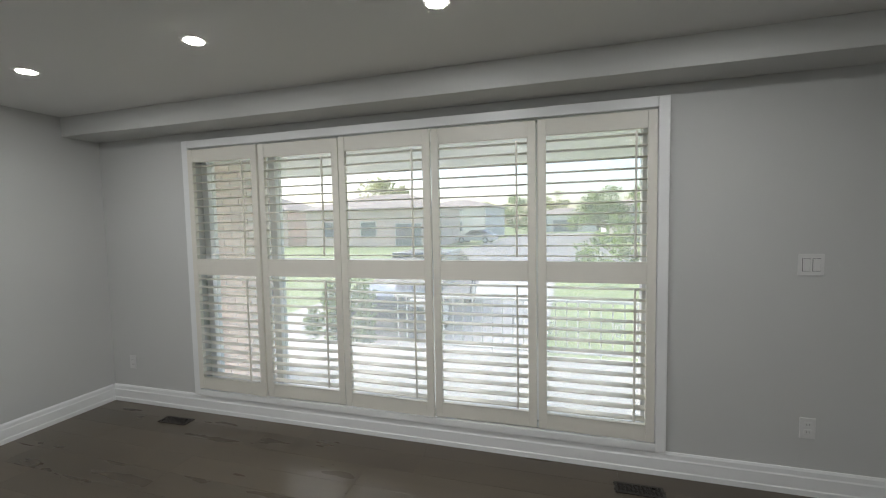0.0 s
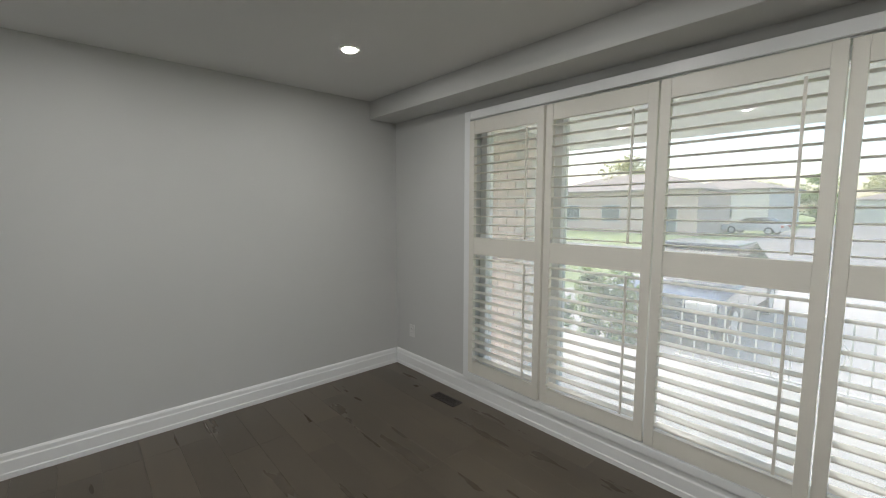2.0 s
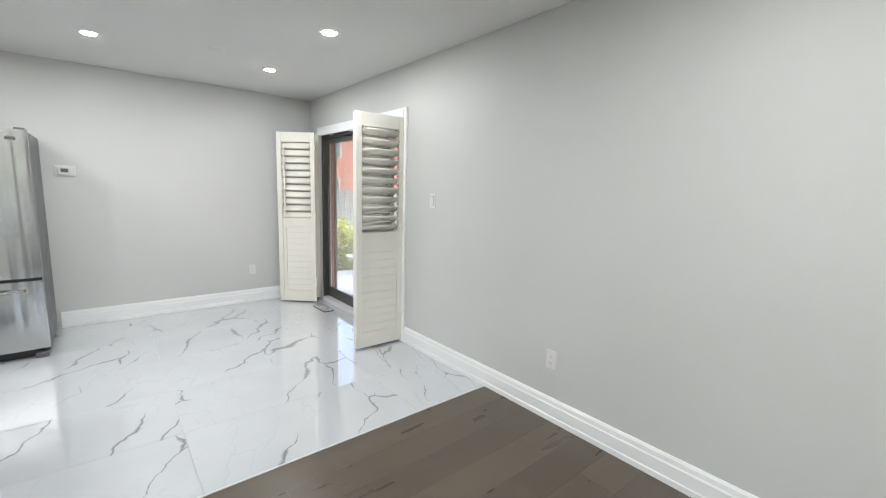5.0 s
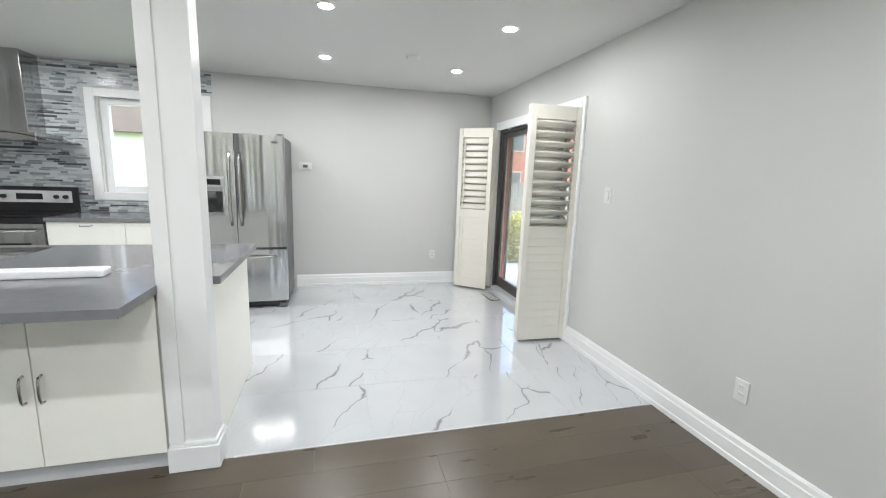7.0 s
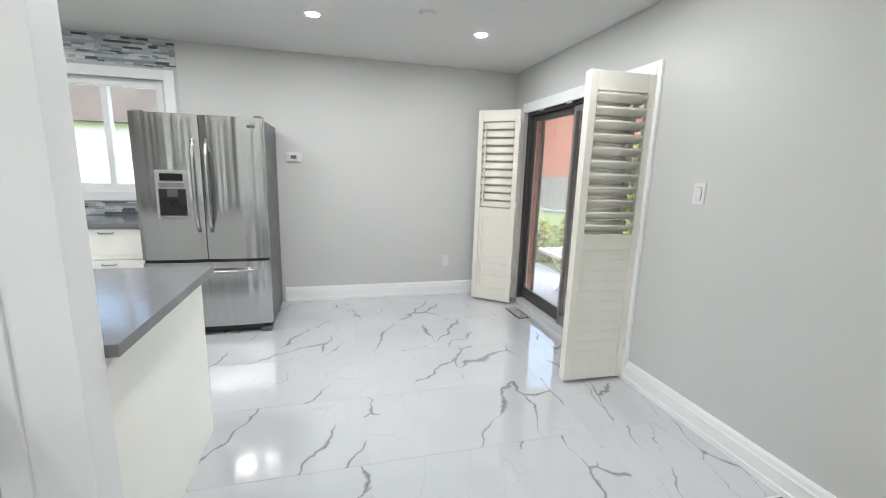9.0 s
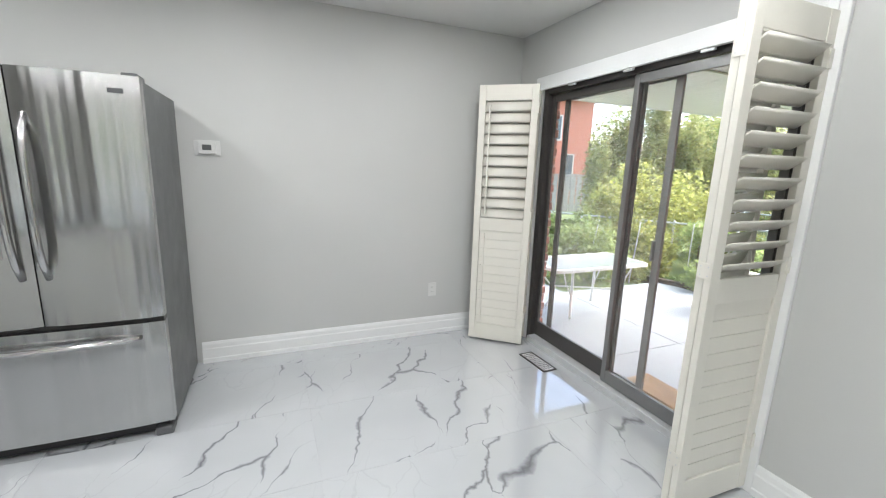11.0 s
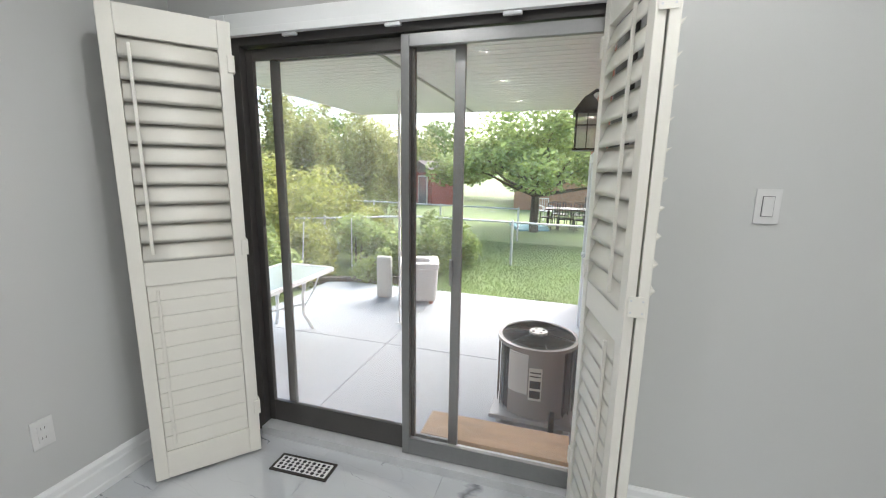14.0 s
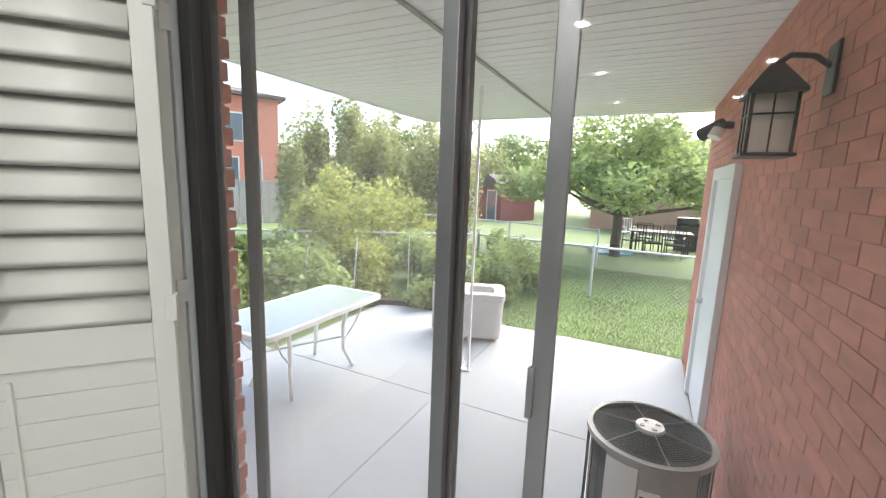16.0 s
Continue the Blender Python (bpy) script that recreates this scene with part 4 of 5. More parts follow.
part("lens", tube(B(), (0.01, -0.1, -0.03), (0.03, -0.13, -0.1), 0.045, 0.05, seg=14), M_WPAINT, fl, "white lamp lens")

ac = thing("air_conditioner", (-1.59, -5.27, GZ), "round grey outdoor air conditioner on a low stand", "air conditioner")
R = 0.31
for lx in (-0.26, 0.26):
    for ly in (-0.26, 0.26):
        part("foot", box(B(), lx - 0.02, ly - 0.02, 0.0, lx + 0.02, ly + 0.02, 0.06), M_GALV, ac)
part("base", box(B(), -0.33, -0.33, 0.055, 0.33, 0.33, 0.09, 0.01), M_ACGREY, ac)
part("coil", tube(B(), (0, 0, 0.09), (0, 0, 0.64), R - 0.02, seg=40), M_COIL, ac, "dark louvred coil")
for i in range(30):
    a = 2 * math.pi * i / 30
    part("coil_guard", tube(B(), (R * math.cos(a), R * math.sin(a), 0.09), (R * math.cos(a), R * math.sin(a), 0.64), 0.004, seg=5), M_IRON, ac)


def shell(a0, a1, r0, r1, z0, z1, k=10):
    bm = B()
    arc = [radians(a0 + (a1 - a0) * i / k) for i in range(k + 1)]
    profile(bm, [(r1 * math.cos(a), r1 * math.sin(a)) for a in arc] + [(r0 * math.cos(a), r0 * math.sin(a)) for a in arc[::-1]], "z", z0, z1)
    return bm


part("casing", shell(-37, 42, R - 0.01, R + 0.012, 0.1, 0.63), M_ACBODY, ac, "grey metal service casing")
part("panel", shell(-36, -8, R + 0.013, R + 0.02, 0.3, 0.62), M_ACLIGHT, ac, "pale service panel")
lb = part("label_plate", shell(-6, 11, R + 0.013, R + 0.017, 0.26, 0.52, 4), M_PAPER, ac, "pale rating label with dark printed blocks")
for k, (z0, z1) in enumerate(((0.28, 0.34), (0.36, 0.42), (0.45, 0.46), (0.48, 0.49))):
    part("print_block", shell(-4.5, 9.5, R + 0.0175, R + 0.0185, z0, z1, 4), M_BLACK, lb)
part("top_rim", shell(0, 359.9, R - 0.018, R + 0.012, 0.63, 0.66, 48), M_ACBODY, ac)
part("fan_well", tube(B(), (0, 0, 0.5), (0, 0, 0.641), R - 0.02, seg=40), M_RUBBER, ac)
for i in range(14):
    r = 0.075 + 0.0155 * i
    bm = B()
    k = 40
    for j in range(k):
        a, b = 2 * math.pi * j / k, 2 * math.pi * (j + 1) / k
        tube(bm, (r * math.cos(a), r * math.sin(a), 0.682 - 0.25 * (r / 2) ** 2), (r * math.cos(b), r * math.sin(b), 0.682 - 0.25 * (r / 2) ** 2), 0.0022, seg=4, caps=False)
    part("grille_ring", bm, M_IRON, ac)
for i in range(6):
    a = math.pi * i / 3 + 0.3
    part("grille_spoke", tube(B(), (0.06 * math.cos(a), 0.06 * math.sin(a), 0.683), (0.29 * math.cos(a), 0.29 * math.sin(a), 0.66), 0.004, seg=5), M_ACGREY, ac)
part("motor_cap", tube(B(), (0, 0, 0.675), (0, 0, 0.695), 0.075, 0.07, seg=20), M_ACLIGHT, ac, "pale round motor cover")
for i in range(4):
    a = math.pi * i / 2 + 0.5
    part("bolt", tube(B(), (0.045 * math.cos(a), 0.045 * math.sin(a), 0.694), (0.045 * math.cos(a), 0.045 * math.sin(a), 0.7), 0.012, seg=8), M_BLACK, ac)
for i in range(3):
    a = 2 * math.pi * i / 3
    bm = B()
    vv = [bm.verts.new(v) for v in ((0.05 * math.cos(a), 0.05 * math.sin(a), 0.645), (0.22 * math.cos(a - 0.3), 0.22 * math.sin(a - 0.3), 0.648), (0.24 * math.cos(a + 0.4), 0.24 * math.sin(a + 0.4), 0.665), (0.06 * math.cos(a + 0.8), 0.06 * math.sin(a + 0.8), 0.66))]
    bm.faces.new(vv)
    bmesh.ops.solidify(bm, geom=bm.faces[:], thickness=0.004)
    part("fan_blade", bm, M_RUBBER, ac)
db = thing("disconnect_box", (-0.95, -4.86, 0.02), "grey electrical disconnect box on the brick wall", "electrical box")
part("box_body", box(B(), -0.06, -0.08, -0.12, 0.06, 0.0, 0.12, 0.006), M_ACGREY, db)
part("lid", box(B(), -0.066, -0.09, -0.125, 0.066, -0.078, 0.13, 0.004), M_GALV, db)
part("conduit", bent(B(), [(0, -0.04, -0.12), (0, -0.05, -0.42), (-0.15, -0.08, -0.5), (-0.4, -0.12, -0.45)], 0.012), M_ACGREY, db, smooth=True)
cv = thing("refrigerant_lines", (-1.2, -5.02, GZ), "black insulated pipes running to the outdoor unit", "pipe")
part("pipe", bent(B(), [(-0.1, -0.1, 0.16), (0.05, -0.1, 0.09), (0.18, -0.02, 0.06), (0.22, 0.1, 0.12), (0.22, 0.14, 0.3), (0.22, 0.15, 0.5)], 0.022), M_IRON, cv, smooth=True)

st = thing("wooden_step", (-0.3, -5.4, GZ), "unfinished pine step outside the patio door", "step")
part("tread", box(B(), -0.11, -0.38, 0.55, 0.105, 0.38, 0.59, 0.004), M_STEP, st)
for y in (-0.34, 0.3):
    part("support", box(B(), -0.09, y, 0.0, 0.09, y + 0.04, 0.55, 0.003), M_STEP, st)
part("riser", box(B(), -0.1, -0.29, 0.36, -0.07, 0.29, 0.55, 0.003), M_STEP, st)

co = thing("planter_box", (-4.09, -7.23, GZ), "worn white square plastic planter with an open top", "planter", "", 20)
ring = [(math.cos(math.atan2(y, x)), math.sin(math.atan2(y, x))) for x, y in rounded(0.3, 0.3, 0.08)]
tub = [[(x, y, z) for x, y in rounded(h, h, r)] for h, r, z in ((0.25, 0.05, 0.04), (0.265, 0.06, 0.06), (0.285, 0.07, 0.53), (0.3, 0.075, 0.545), (0.3, 0.075, 0.605), (0.285, 0.065, 0.62))]
tub += [[(x * r, y * r, z) for x, y in ring] for r, z in ((0.215, 0.618), (0.2, 0.605), (0.19, 0.3))]
part("tub", loft(tub), M_ACLIGHT2, co)
part("soil", tube(B(), (0, 0, 0.302), (0, 0, 0.33), 0.185, seg=20), M_BARK, co, "dark soil deep inside")
for lx, ly in ((-0.18, -0.18), (0.18, -0.18), (0.18, 0.18), (-0.18, 0.18)):
    part("foot", box(B(), lx - 0.06, ly - 0.03, 0, lx + 0.06, ly + 0.03, 0.045, 0.004), M_BRICK, co)

po = thing("porch_post", (-3.035, -7.02, GZ), "thin white wrought-iron patio post", "post", "", 90)
for dx in (-0.08, 0.08):
    part("upright", box(B(), dx - 0.012, -0.012, 0, dx + 0.012, 0.012, 2.88), M_WPAINT, po)
for i in range(16):
    z0, d = 0.06 + i * 0.175, 0.074 if i % 2 else -0.074
    part("scroll", bent(B(), [(-d, 0, z0), (-d * 0.3, 0, z0 + 0.03), (0, 0, z0 + 0.0875), (d * 0.3, 0, z0 + 0.145), (d, 0, z0 + 0.175)], 0.0085, 6), M_WPAINT, po)
part("foot_plate", box(B(), -0.11, -0.03, 0, 0.11, 0.03, 0.012), M_WPAINT, po)

tb = thing("patio_table", (-2.09, -8.32, GZ), "white metal patio table with a frosted glass top", "table")
L, W, TZ = 1.58, 0.8, 0.72
bm = loft([[(x, y, z) for x, y in rounded(hx, hy, r)] for hx, hy, r, z in ((L / 2, W / 2, 0.09, TZ - 0.042), (L / 2, W / 2, 0.09, TZ - 0.006), (L / 2 - 0.006, W / 2 - 0.006, 0.084, TZ), (L / 2 - 0.045, W / 2 - 0.045, 0.045, TZ), (L / 2 - 0.045, W / 2 - 0.045, 0.045, TZ - 0.042))], True)
part("rim", bm, M_WPAINT, tb)
part("glass_top", profile(B(), rounded(L / 2 - 0.046, W / 2 - 0.046, 0.044), "z", TZ - 0.012, TZ - 0.004), M_TABLEGLASS, tb, "frosted pale green glass")
for sx in (-1, 1):
    for sy in (-1, 1):
        part("leg", bent(B(), [(sx * 0.4, sy * 0.22, TZ - 0.04), (sx * 0.36, sy * 0.19, 0.45), (sx * 0.36, sy * 0.19, 0.2), (sx * 0.42, sy * 0.27, 0.0)], 0.02, 10), M_WPAINT, tb, smooth=True)
        part("brace", bent(B(), [(sx * 0.37, sy * 0.2, 0.3), (sx * 0.5, sy * 0.24, 0.46), (sx * 0.6, sy * 0.28, TZ - 0.05)], 0.009, 8), M_WPAINT, tb, smooth=True)
part("stretcher", tube(B(), (-0.36, 0.19, 0.33), (0.36, -0.19, 0.33), 0.012), M_WPAINT, tb)


# chain-link fences
def fence(a, b, label, post_every=2.2, top=0.95, mesh=True):
    a, b = Vector((*a, GZ - 0.06)), Vector((*b, GZ - 0.06))
    e = thing("chain_link_fence", a, label, "fence", "garden fences")
    d = b - a
    n = max(1, round(d.length / post_every))
    for i in range(n + 1):
        p = d * i / n
        part("post", tube(B(), p, p + Vector((0, 0, top + 0.02)), 0.028, seg=10), M_GALV, e)
        part("cap", tube(B(), p + Vector((0, 0, top + 0.02)), p + Vector((0, 0, top + 0.06)), 0.032, 0.012, seg=10), M_GALV, e)
    part("top_rail", tube(B(), Vector((0, 0, top)), d + Vector((0, 0, top)), 0.021, seg=8), M_GALV, e)
    if mesh:
        u = d.normalized()
        k = int(d.length / 0.075)
        cs = []
        for s in (-1, 1):
            for i in range(-int(top / 0.075), k + 1) if s > 0 else range(0, k + int(top / 0.075) + 1):
                x0, x1 = i * 0.075, i * 0.075 + s * top
                t0, t1 = 0.0, 1.0
                for bound, sign in ((0.0, 1), (d.length, -1)):
                    f0, f1 = (x0 - bound) * sign, (x1 - bound) * sign
                    if f0 < 0 and f1 < 0:
                        t0 = 2
                    elif f0 < 0:
                        t0 = max(t0, f0 / (f0 - f1))
                    elif f1 < 0:
                        t1 = min(t1, f0 / (f0 - f1))
                if t0 >= t1:
                    continue
                p, q = u * (x0 + (x1 - x0) * t0) + Vector((0, 0, top * t0)), u * (x0 + (x1 - x0) * t1) + Vector((0, 0, top * t1))
                w = Vector((0, 0, 0.0035))
                cs.append([p - w, p + w, q + w, q - w])
        ob = quads("wire_mesh", np.array(cs), M_WIRE, e)
        ob["kind"] = "stuff"
    return e


fence((-6.75, -1.5), (-7.4, -8.6), "grey chain-link fence across the back lawn")
fence((-7.4, -8.6), (-4.0, -13.6), "grey chain-link fence behind the bushes")
fence((-10.5, -6.5), (-11.5, -14.0), "two-rail grey fence farther down the garden", mesh=False)


def limb(bm, a, b, r0, r1, bend, seed):
    g = random.Random(seed)
    a, b = Vector(a), Vector(b)
    pts = [a.lerp(b, i / 4) + Vector((g.uniform(-bend, bend), g.uniform(-bend, bend), 0)) * (0 if i in (0, 4) else 1) for i in range(5)]
    for i in range(4):
        tube(bm, pts[i], pts[i + 1], r0 + (r1 - r0) * i / 4, r0 + (r1 - r0) * (i + 1) / 4, seg=8)


def tree(at, h, spread, trunk_h, trunk_r, material, label, count, size, seed, group="", squash=0.7, clumps=26):
    e = thing("tree", at, label, "tree", group)
    g = np.random.default_rng(seed)
    bm = B()
    limb(bm, (0, 0, 0), (0.1, 0, trunk_h), trunk_r, trunk_r * 0.7, 0.05, seed)
    cs, sp = [], []
    for i in range(clumps):
        a, r = 2.4 * i, spread * math.sqrt((i + 0.5) / clumps)
        lift = (1 - (r / spread) ** 2) * (h - trunk_h) * squash
        c = Vector((r * math.cos(a), r * math.sin(a), trunk_h + lift * (0.35 + 0.65 * g.random()) + 0.15 * g.random()))
        cs.append(c)
        q = spread * (0.2 + 0.16 * g.random())
        sp.append((q, q, q * 0.75))
        if i % 2 == 0:
            limb(bm, (0.1, 0, trunk_h * (0.75 + 0.25 * g.random())), c, trunk_r * 0.45, 0.012, 0.12, seed + i)
    part("trunk", bm, M_BARK, e)
    ob = quads("crown", leaves(cs, sp, count, size, seed), material, e)
    return e


def bush(at, r, h, material, label, count, size, seed, name="bush", kind="bush", clumps=14):
    e = thing(name, at, label, kind)
    g = np.random.default_rng(seed)
    cs, sp = [], []
    for i in range(clumps):
        a, q = g.random() * 6.28, math.sqrt(g.random())
        cs.append((r[0] * q * math.cos(a), r[1] * q * math.sin(a), h * (0.12 + 0.8 * g.random() * (1 - 0.5 * q))))
        s_ = 0.22 + 0.2 * g.random()
        sp.append((max(r) * s_, max(r) * s_, h * s_ * 0.8))
    bm = B()
    for i in range(7):
        c = cs[i % clumps]
        tube(bm, (c[0] * 0.3, c[1] * 0.3, 0), c, 0.02, 0.006, seg=6)
    part("stems", bm, M_BARK, e)
    quads("foliage", leaves(cs, sp, count, size, seed), material, e)
    return e


LG = GZ - 0.06
tree((-12.6, -6.2, LG), 5.6, 3.1, 1.65, 0.16, M_LEAFP, "spreading green apple tree on the neighbour's lawn", 22000, 0.085, 11)
for i, (x, y, h, r) in enumerate(((-10.6, -15.2, 5.2, 1.0), (-11.6, -14.9, 5.6, 1.2), (-12.8, -14.4, 5.4, 1.2), (-14.1, -13.8, 5.2, 1.2), (-15.4, -13.2, 4.9, 1.2), (-24.3, -15.4, 5.6, 1.7), (-22.6, -17.2, 6.2, 1.7), (-9.3, -15.6, 4.6, 0.9))):
    bush((x, y, LG), (r, r), h, M_LEAFD, "tall shaggy cedar in a garden hedge", 9000, 0.075, 30 + i, "cedar", "tree", 26)
bush((-6.9, -11.6, LG), (1.7, 1.4), 2.4, M_LEAFY, "yellow-green shrub beyond the patio fence", 14000, 0.06, 51, clumps=26)
bush((-5.7, -9.2, LG), (1.4, 0.9), 1.2, M_LEAFP, "low mixed shrubs at the patio's edge", 5000, 0.05, 52)
bush((-5.0, -10.6, LG), (1.0, 0.7), 1.25, M_LEAFY, "leafy vine bush climbing the fence", 5000, 0.055, 53)
bush((-4.1, -11.6, LG), (0.9, 0.8), 1.3, M_LEAF, "grape vine leaves on the fence", 4000, 0.07, 54)
bush((-6.5, -7.75, LG), (0.95, 0.8), 1.35, M_LEAFP, "rounded green shrub with pale blooms by the fence", 9000, 0.045, 55, clumps=22)
bush((-7.6, -10.3, LG), (1.2, 1.0), 1.5, M_LEAFY, "yellowing shrub behind the fence", 5000, 0.055, 56)
bush((-5.1, -8.3, LG), (0.55, 0.5), 1.0, M_LEAFP, "low green weeds at the patio's edge", 3500, 0.04, 57)
bush((-4.6, -9.7, LG), (0.7, 0.45), 1.2, M_LEAFY, "yellowing plants beside the patio", 4000, 0.05, 58)
bush((-3.7, -10.0, LG), (1.1, 0.7), 1.2, M_LEAFP, "dense green vine leaves beside the patio", 4500, 0.06, 59)
bush((-2.9, -11.2, LG), (0.8, 0.5), 1.35, M_LEAFY, "vine leaves on poles beside the patio", 4000, 0.06, 60)
e = thing("garden_edging", (-4.72, -8.6, LG), "weathered timber edging beside the patio", "edging", "", 112)
part("timber", box(B(), -0.8, -0.05, 0, 0.9, 0.05, 0.14, 0.01), M_BARK, e)
e = thing("leaning_slab", (-3.99, -7.76, GZ), "weathered beige stone slab standing by the planter", "stone slab", "", 100)
bm = B()
box(bm, -0.12, -0.06, 0, 0.12, 0.06, 0.66, 0.05)
part("stone", bm, M_PAPER, e)
for k, (sx, sy) in enumerate(((-3.4, -9.75), (-4.1, -9.35), (-5.0, -8.9), (-3.0, -10.4))):
    e = thing("garden_stake", (sx, sy, LG), "thin pale wooden garden stake among the vines", "stake", "garden stakes")
    part("rod", tube(B(), (0, 0, 0), (0.12 * (k - 1.5), 0.05, 1.15), 0.012, seg=6), M_GALV, e)
tree((-24, -22, LG), 7.5, 3.5, 2.2, 0.2, M_LEAF, "distant green tree behind the gardens", 6000, 0.16, 61)
tree((-30, -14, LG), 7.0, 4.5, 2.0, 0.2, M_LEAF, "distant green tree behind the gardens", 6000, 0.18, 62)
tree((-33, -4, LG), 8.0, 5.0, 2.0, 0.2, M_LEAFY, "distant yellow-green tree behind the gardens", 6000, 0.2, 63)


# simple buildings with openings, roof and parts of their own
def house(name, at, turn, w, d, h, wall_mat, roof_mat, label, windows, roof_h=1.4, gable=False, over=0.35, kind="house", sills=True):
    """Local y=0 is the front, facing -y; windows: (x, z, width, height)."""
    e = thing(name, at, label, kind, "", turn)
    part("wall", box(B(), -w / 2, 0, 0, w / 2, d, h), wall_mat, e)
    bm = B()
    if gable:
        profile(bm, [(-w / 2 - over, h), (w / 2 + over, h), (w / 2 + over, h + 0.12), (0, h + roof_h), (-w / 2 - over, h + 0.12)], "y", -over, d + over)
    else:
        base = [bm.verts.new(v) for v in ((-w / 2 - over, -over, h), (w / 2 + over, -over, h), (w / 2 + over, d + over, h), (-w / 2 - over, d + over, h))]
        base2 = [bm.verts.new((v.co.x, v.co.y, h + 0.15)) for v in base]
        inset = min(w, d) / 2
        r0, r1 = bm.verts.new((-w / 2 + inset, d / 2, h + roof_h)), bm.verts.new((w / 2 - inset + 0.01, d / 2, h + roof_h))
        bm.faces.new(base)
        for i in range(4):
            bm.faces.new((base[i], base[(i + 1) % 4], base2[(i + 1) % 4], base2[i]))
        for fc in ((base2[0], base2[1], r1, r0), (base2[1], base2[2], r1), (base2[2], base2[3], r0, r1), (base2[3], base2[0], r0)):
            bm.faces.new(fc)
        bmesh.ops.recalc_face_normals(bm, faces=bm.faces)
    part("roof", bm, roof_mat, e)
    for x, z, ww, hh in windows:
        f = part("window", box(B(), x - ww / 2 - 0.08, -0.05, z - 0.08, x + ww / 2 + 0.08, -0.001, z + hh + 0.08, 0.01), M_FARWHITE, e)
        part("pane", box(B(), x - ww / 2, -0.06, z, x + ww / 2, -0.05, z + hh), M_FARGLASS, f)
    return e


house("shed", (-21.7, -13.7, LG), 60, 2.2, 2.6, 1.9, M_REDWALL, M_ROOF, "red garden shed with a pale door", [(0.3, 0.05, 0.7, 1.6)], 0.7, True, 0.15, "shed")
house("neighbour_house", (-11.6, -25.8, LG), 150, 9, 9, 6.0, M_REDBRICK, M_ROOF, "two-storey orange-red brick house beyond the fence", [(-2.5, 3.9, 1.0, 1.3), (2.3, 3.8, 0.9, 1.3), (-2.5, 0.9, 0.8, 1.6), (2.2, 0.9, 0.55, 2.0), (3.3, 0.9, 0.55, 2.0)])
house("neighbour_house", (-33.3, -42, LG), 130, 12, 9, 4.2, M_TANBRICK, M_ROOF, "brown brick house with a low roof far off", [(-3, 1.2, 1.4, 1.3), (2, 1.2, 1.4, 1.3)])
house("neighbour_house", (-21.5, -3.0, LG), 97, 10, 8, 2.6, M_TANBRICK, M_ROOF, "tan brick bungalow behind the apple tree", [(2.5, 1.0, 1.2, 1.0)])
house("neighbour_house", (6.5, -15, LG), 180, 10, 8, 2.9, M_FARWHITE, M_ROOF, "pale house with a gabled roof behind the kitchen", [(1.2, 0.9, 1.3, 1.2)], 2.0, True)
fe = thing("wooden_fence", (-11.2, -20.6, LG), "weathered grey board fence before the brick house", "fence", "", -25)
for i in range(34):
    part("board", box(B(), -5 + i * 0.3, 0, 0, -5 + i * 0.3 + 0.27, 0.03, 1.75, 0.008), M_DRIVE, fe)
part("top_rail", box(B(), -5.05, -0.03, 1.76, 5.2, 0.06, 1.84), M_DRIVE, fe)
up = thing("utility_pole", (-28.9, -32.2, LG), "wooden utility pole with a crossarm and wires", "utility pole", "", 30)
part("pole", tube(B(), (0, 0, 0), (0, 0, 6.2), 0.16, 0.12), M_BARK, up)
part("crossarm", box(B(), -0.9, -0.06, 5.6, 0.9, 0.06, 5.75), M_BARK, up)
for i in range(3):
    part("wire", tube(B(), (-0.8 + 0.8 * i, 0, 5.8), (-9 + 0.8 * i, -8, 5.2), 0.015, seg=4), M_IRON, up)


# garden furniture on the neighbour's terrace
def garden_chair(at, turn, metal, label):
    e = thing("garden_chair", at, label, "chair", "terrace chairs", turn)
    part("seat", box(B(), -0.25, -0.25, 0.4, 0.25, 0.25, 0.44, 0.01), metal, e)
    for x in (-0.23, 0.23):
        for y in (-0.23, 0.23):
            part("leg", tube(B(), (x, y, 0), (x, y, 0.4), 0.018, seg=6), metal, e)
        part("arm", bent(B(), [(x, -0.23, 0.4), (x, -0.2, 0.62), (x, 0.23, 0.65)], 0.016, 6), metal, e)
    bm = B()
    bent(bm, [(-0.24, 0.24, 0.42), (-0.24, 0.3, 0.92), (0.24, 0.3, 0.92), (0.24, 0.24, 0.42)], 0.018, 6)
    for i in range(4):
        tube(bm, (-0.16 + 0.107 * i, 0.25, 0.44), (-0.16 + 0.107 * i, 0.3, 0.92), 0.01, seg=5)
    part("backrest", bm, metal, e)
    return e


for i, (x, y, a) in enumerate(((-13.7, -5.75, 60), (-13.4, -5.2, 100), (-13.2, -4.6, 80), (-14.9, -5.4, 260), (-14.8, -4.7, 280))):
    garden_chair((x, y, LG), a, M_IRON, "black wrought-iron garden chair at a table")
garden_chair((-16.2, -6.0, LG), 120, M_WPAINT, "white plastic garden chair on the terrace")
e = thing("garden_table", (-14.1, -5.0, LG), "black metal garden table on the terrace", "table")
part("tabletop", box(B(), -0.5, -0.9, 0.7, 0.5, 0.9, 0.73, 0.01), M_IRON, e)
for x in (-0.42, 0.42):
    for y in (-0.8, 0.8):
        part("leg", tube(B(), (x, y, 0), (x, y, 0.7), 0.025, seg=8), M_IRON, e)
e = thing("tarp", (-13.5, -6.45, LG), "pale blue tarp lying on the lawn", "tarp", "", 20)
bm = B()
bmesh.ops.create_grid(bm, x_segments=10, y_segments=10, size=1.0, matrix=Matrix.Diagonal((0.75, 0.55, 1, 1)))
for v in bm.verts:
    v.co.z = 0.1 + 0.12 * noise.noise(v.co * 1.7)
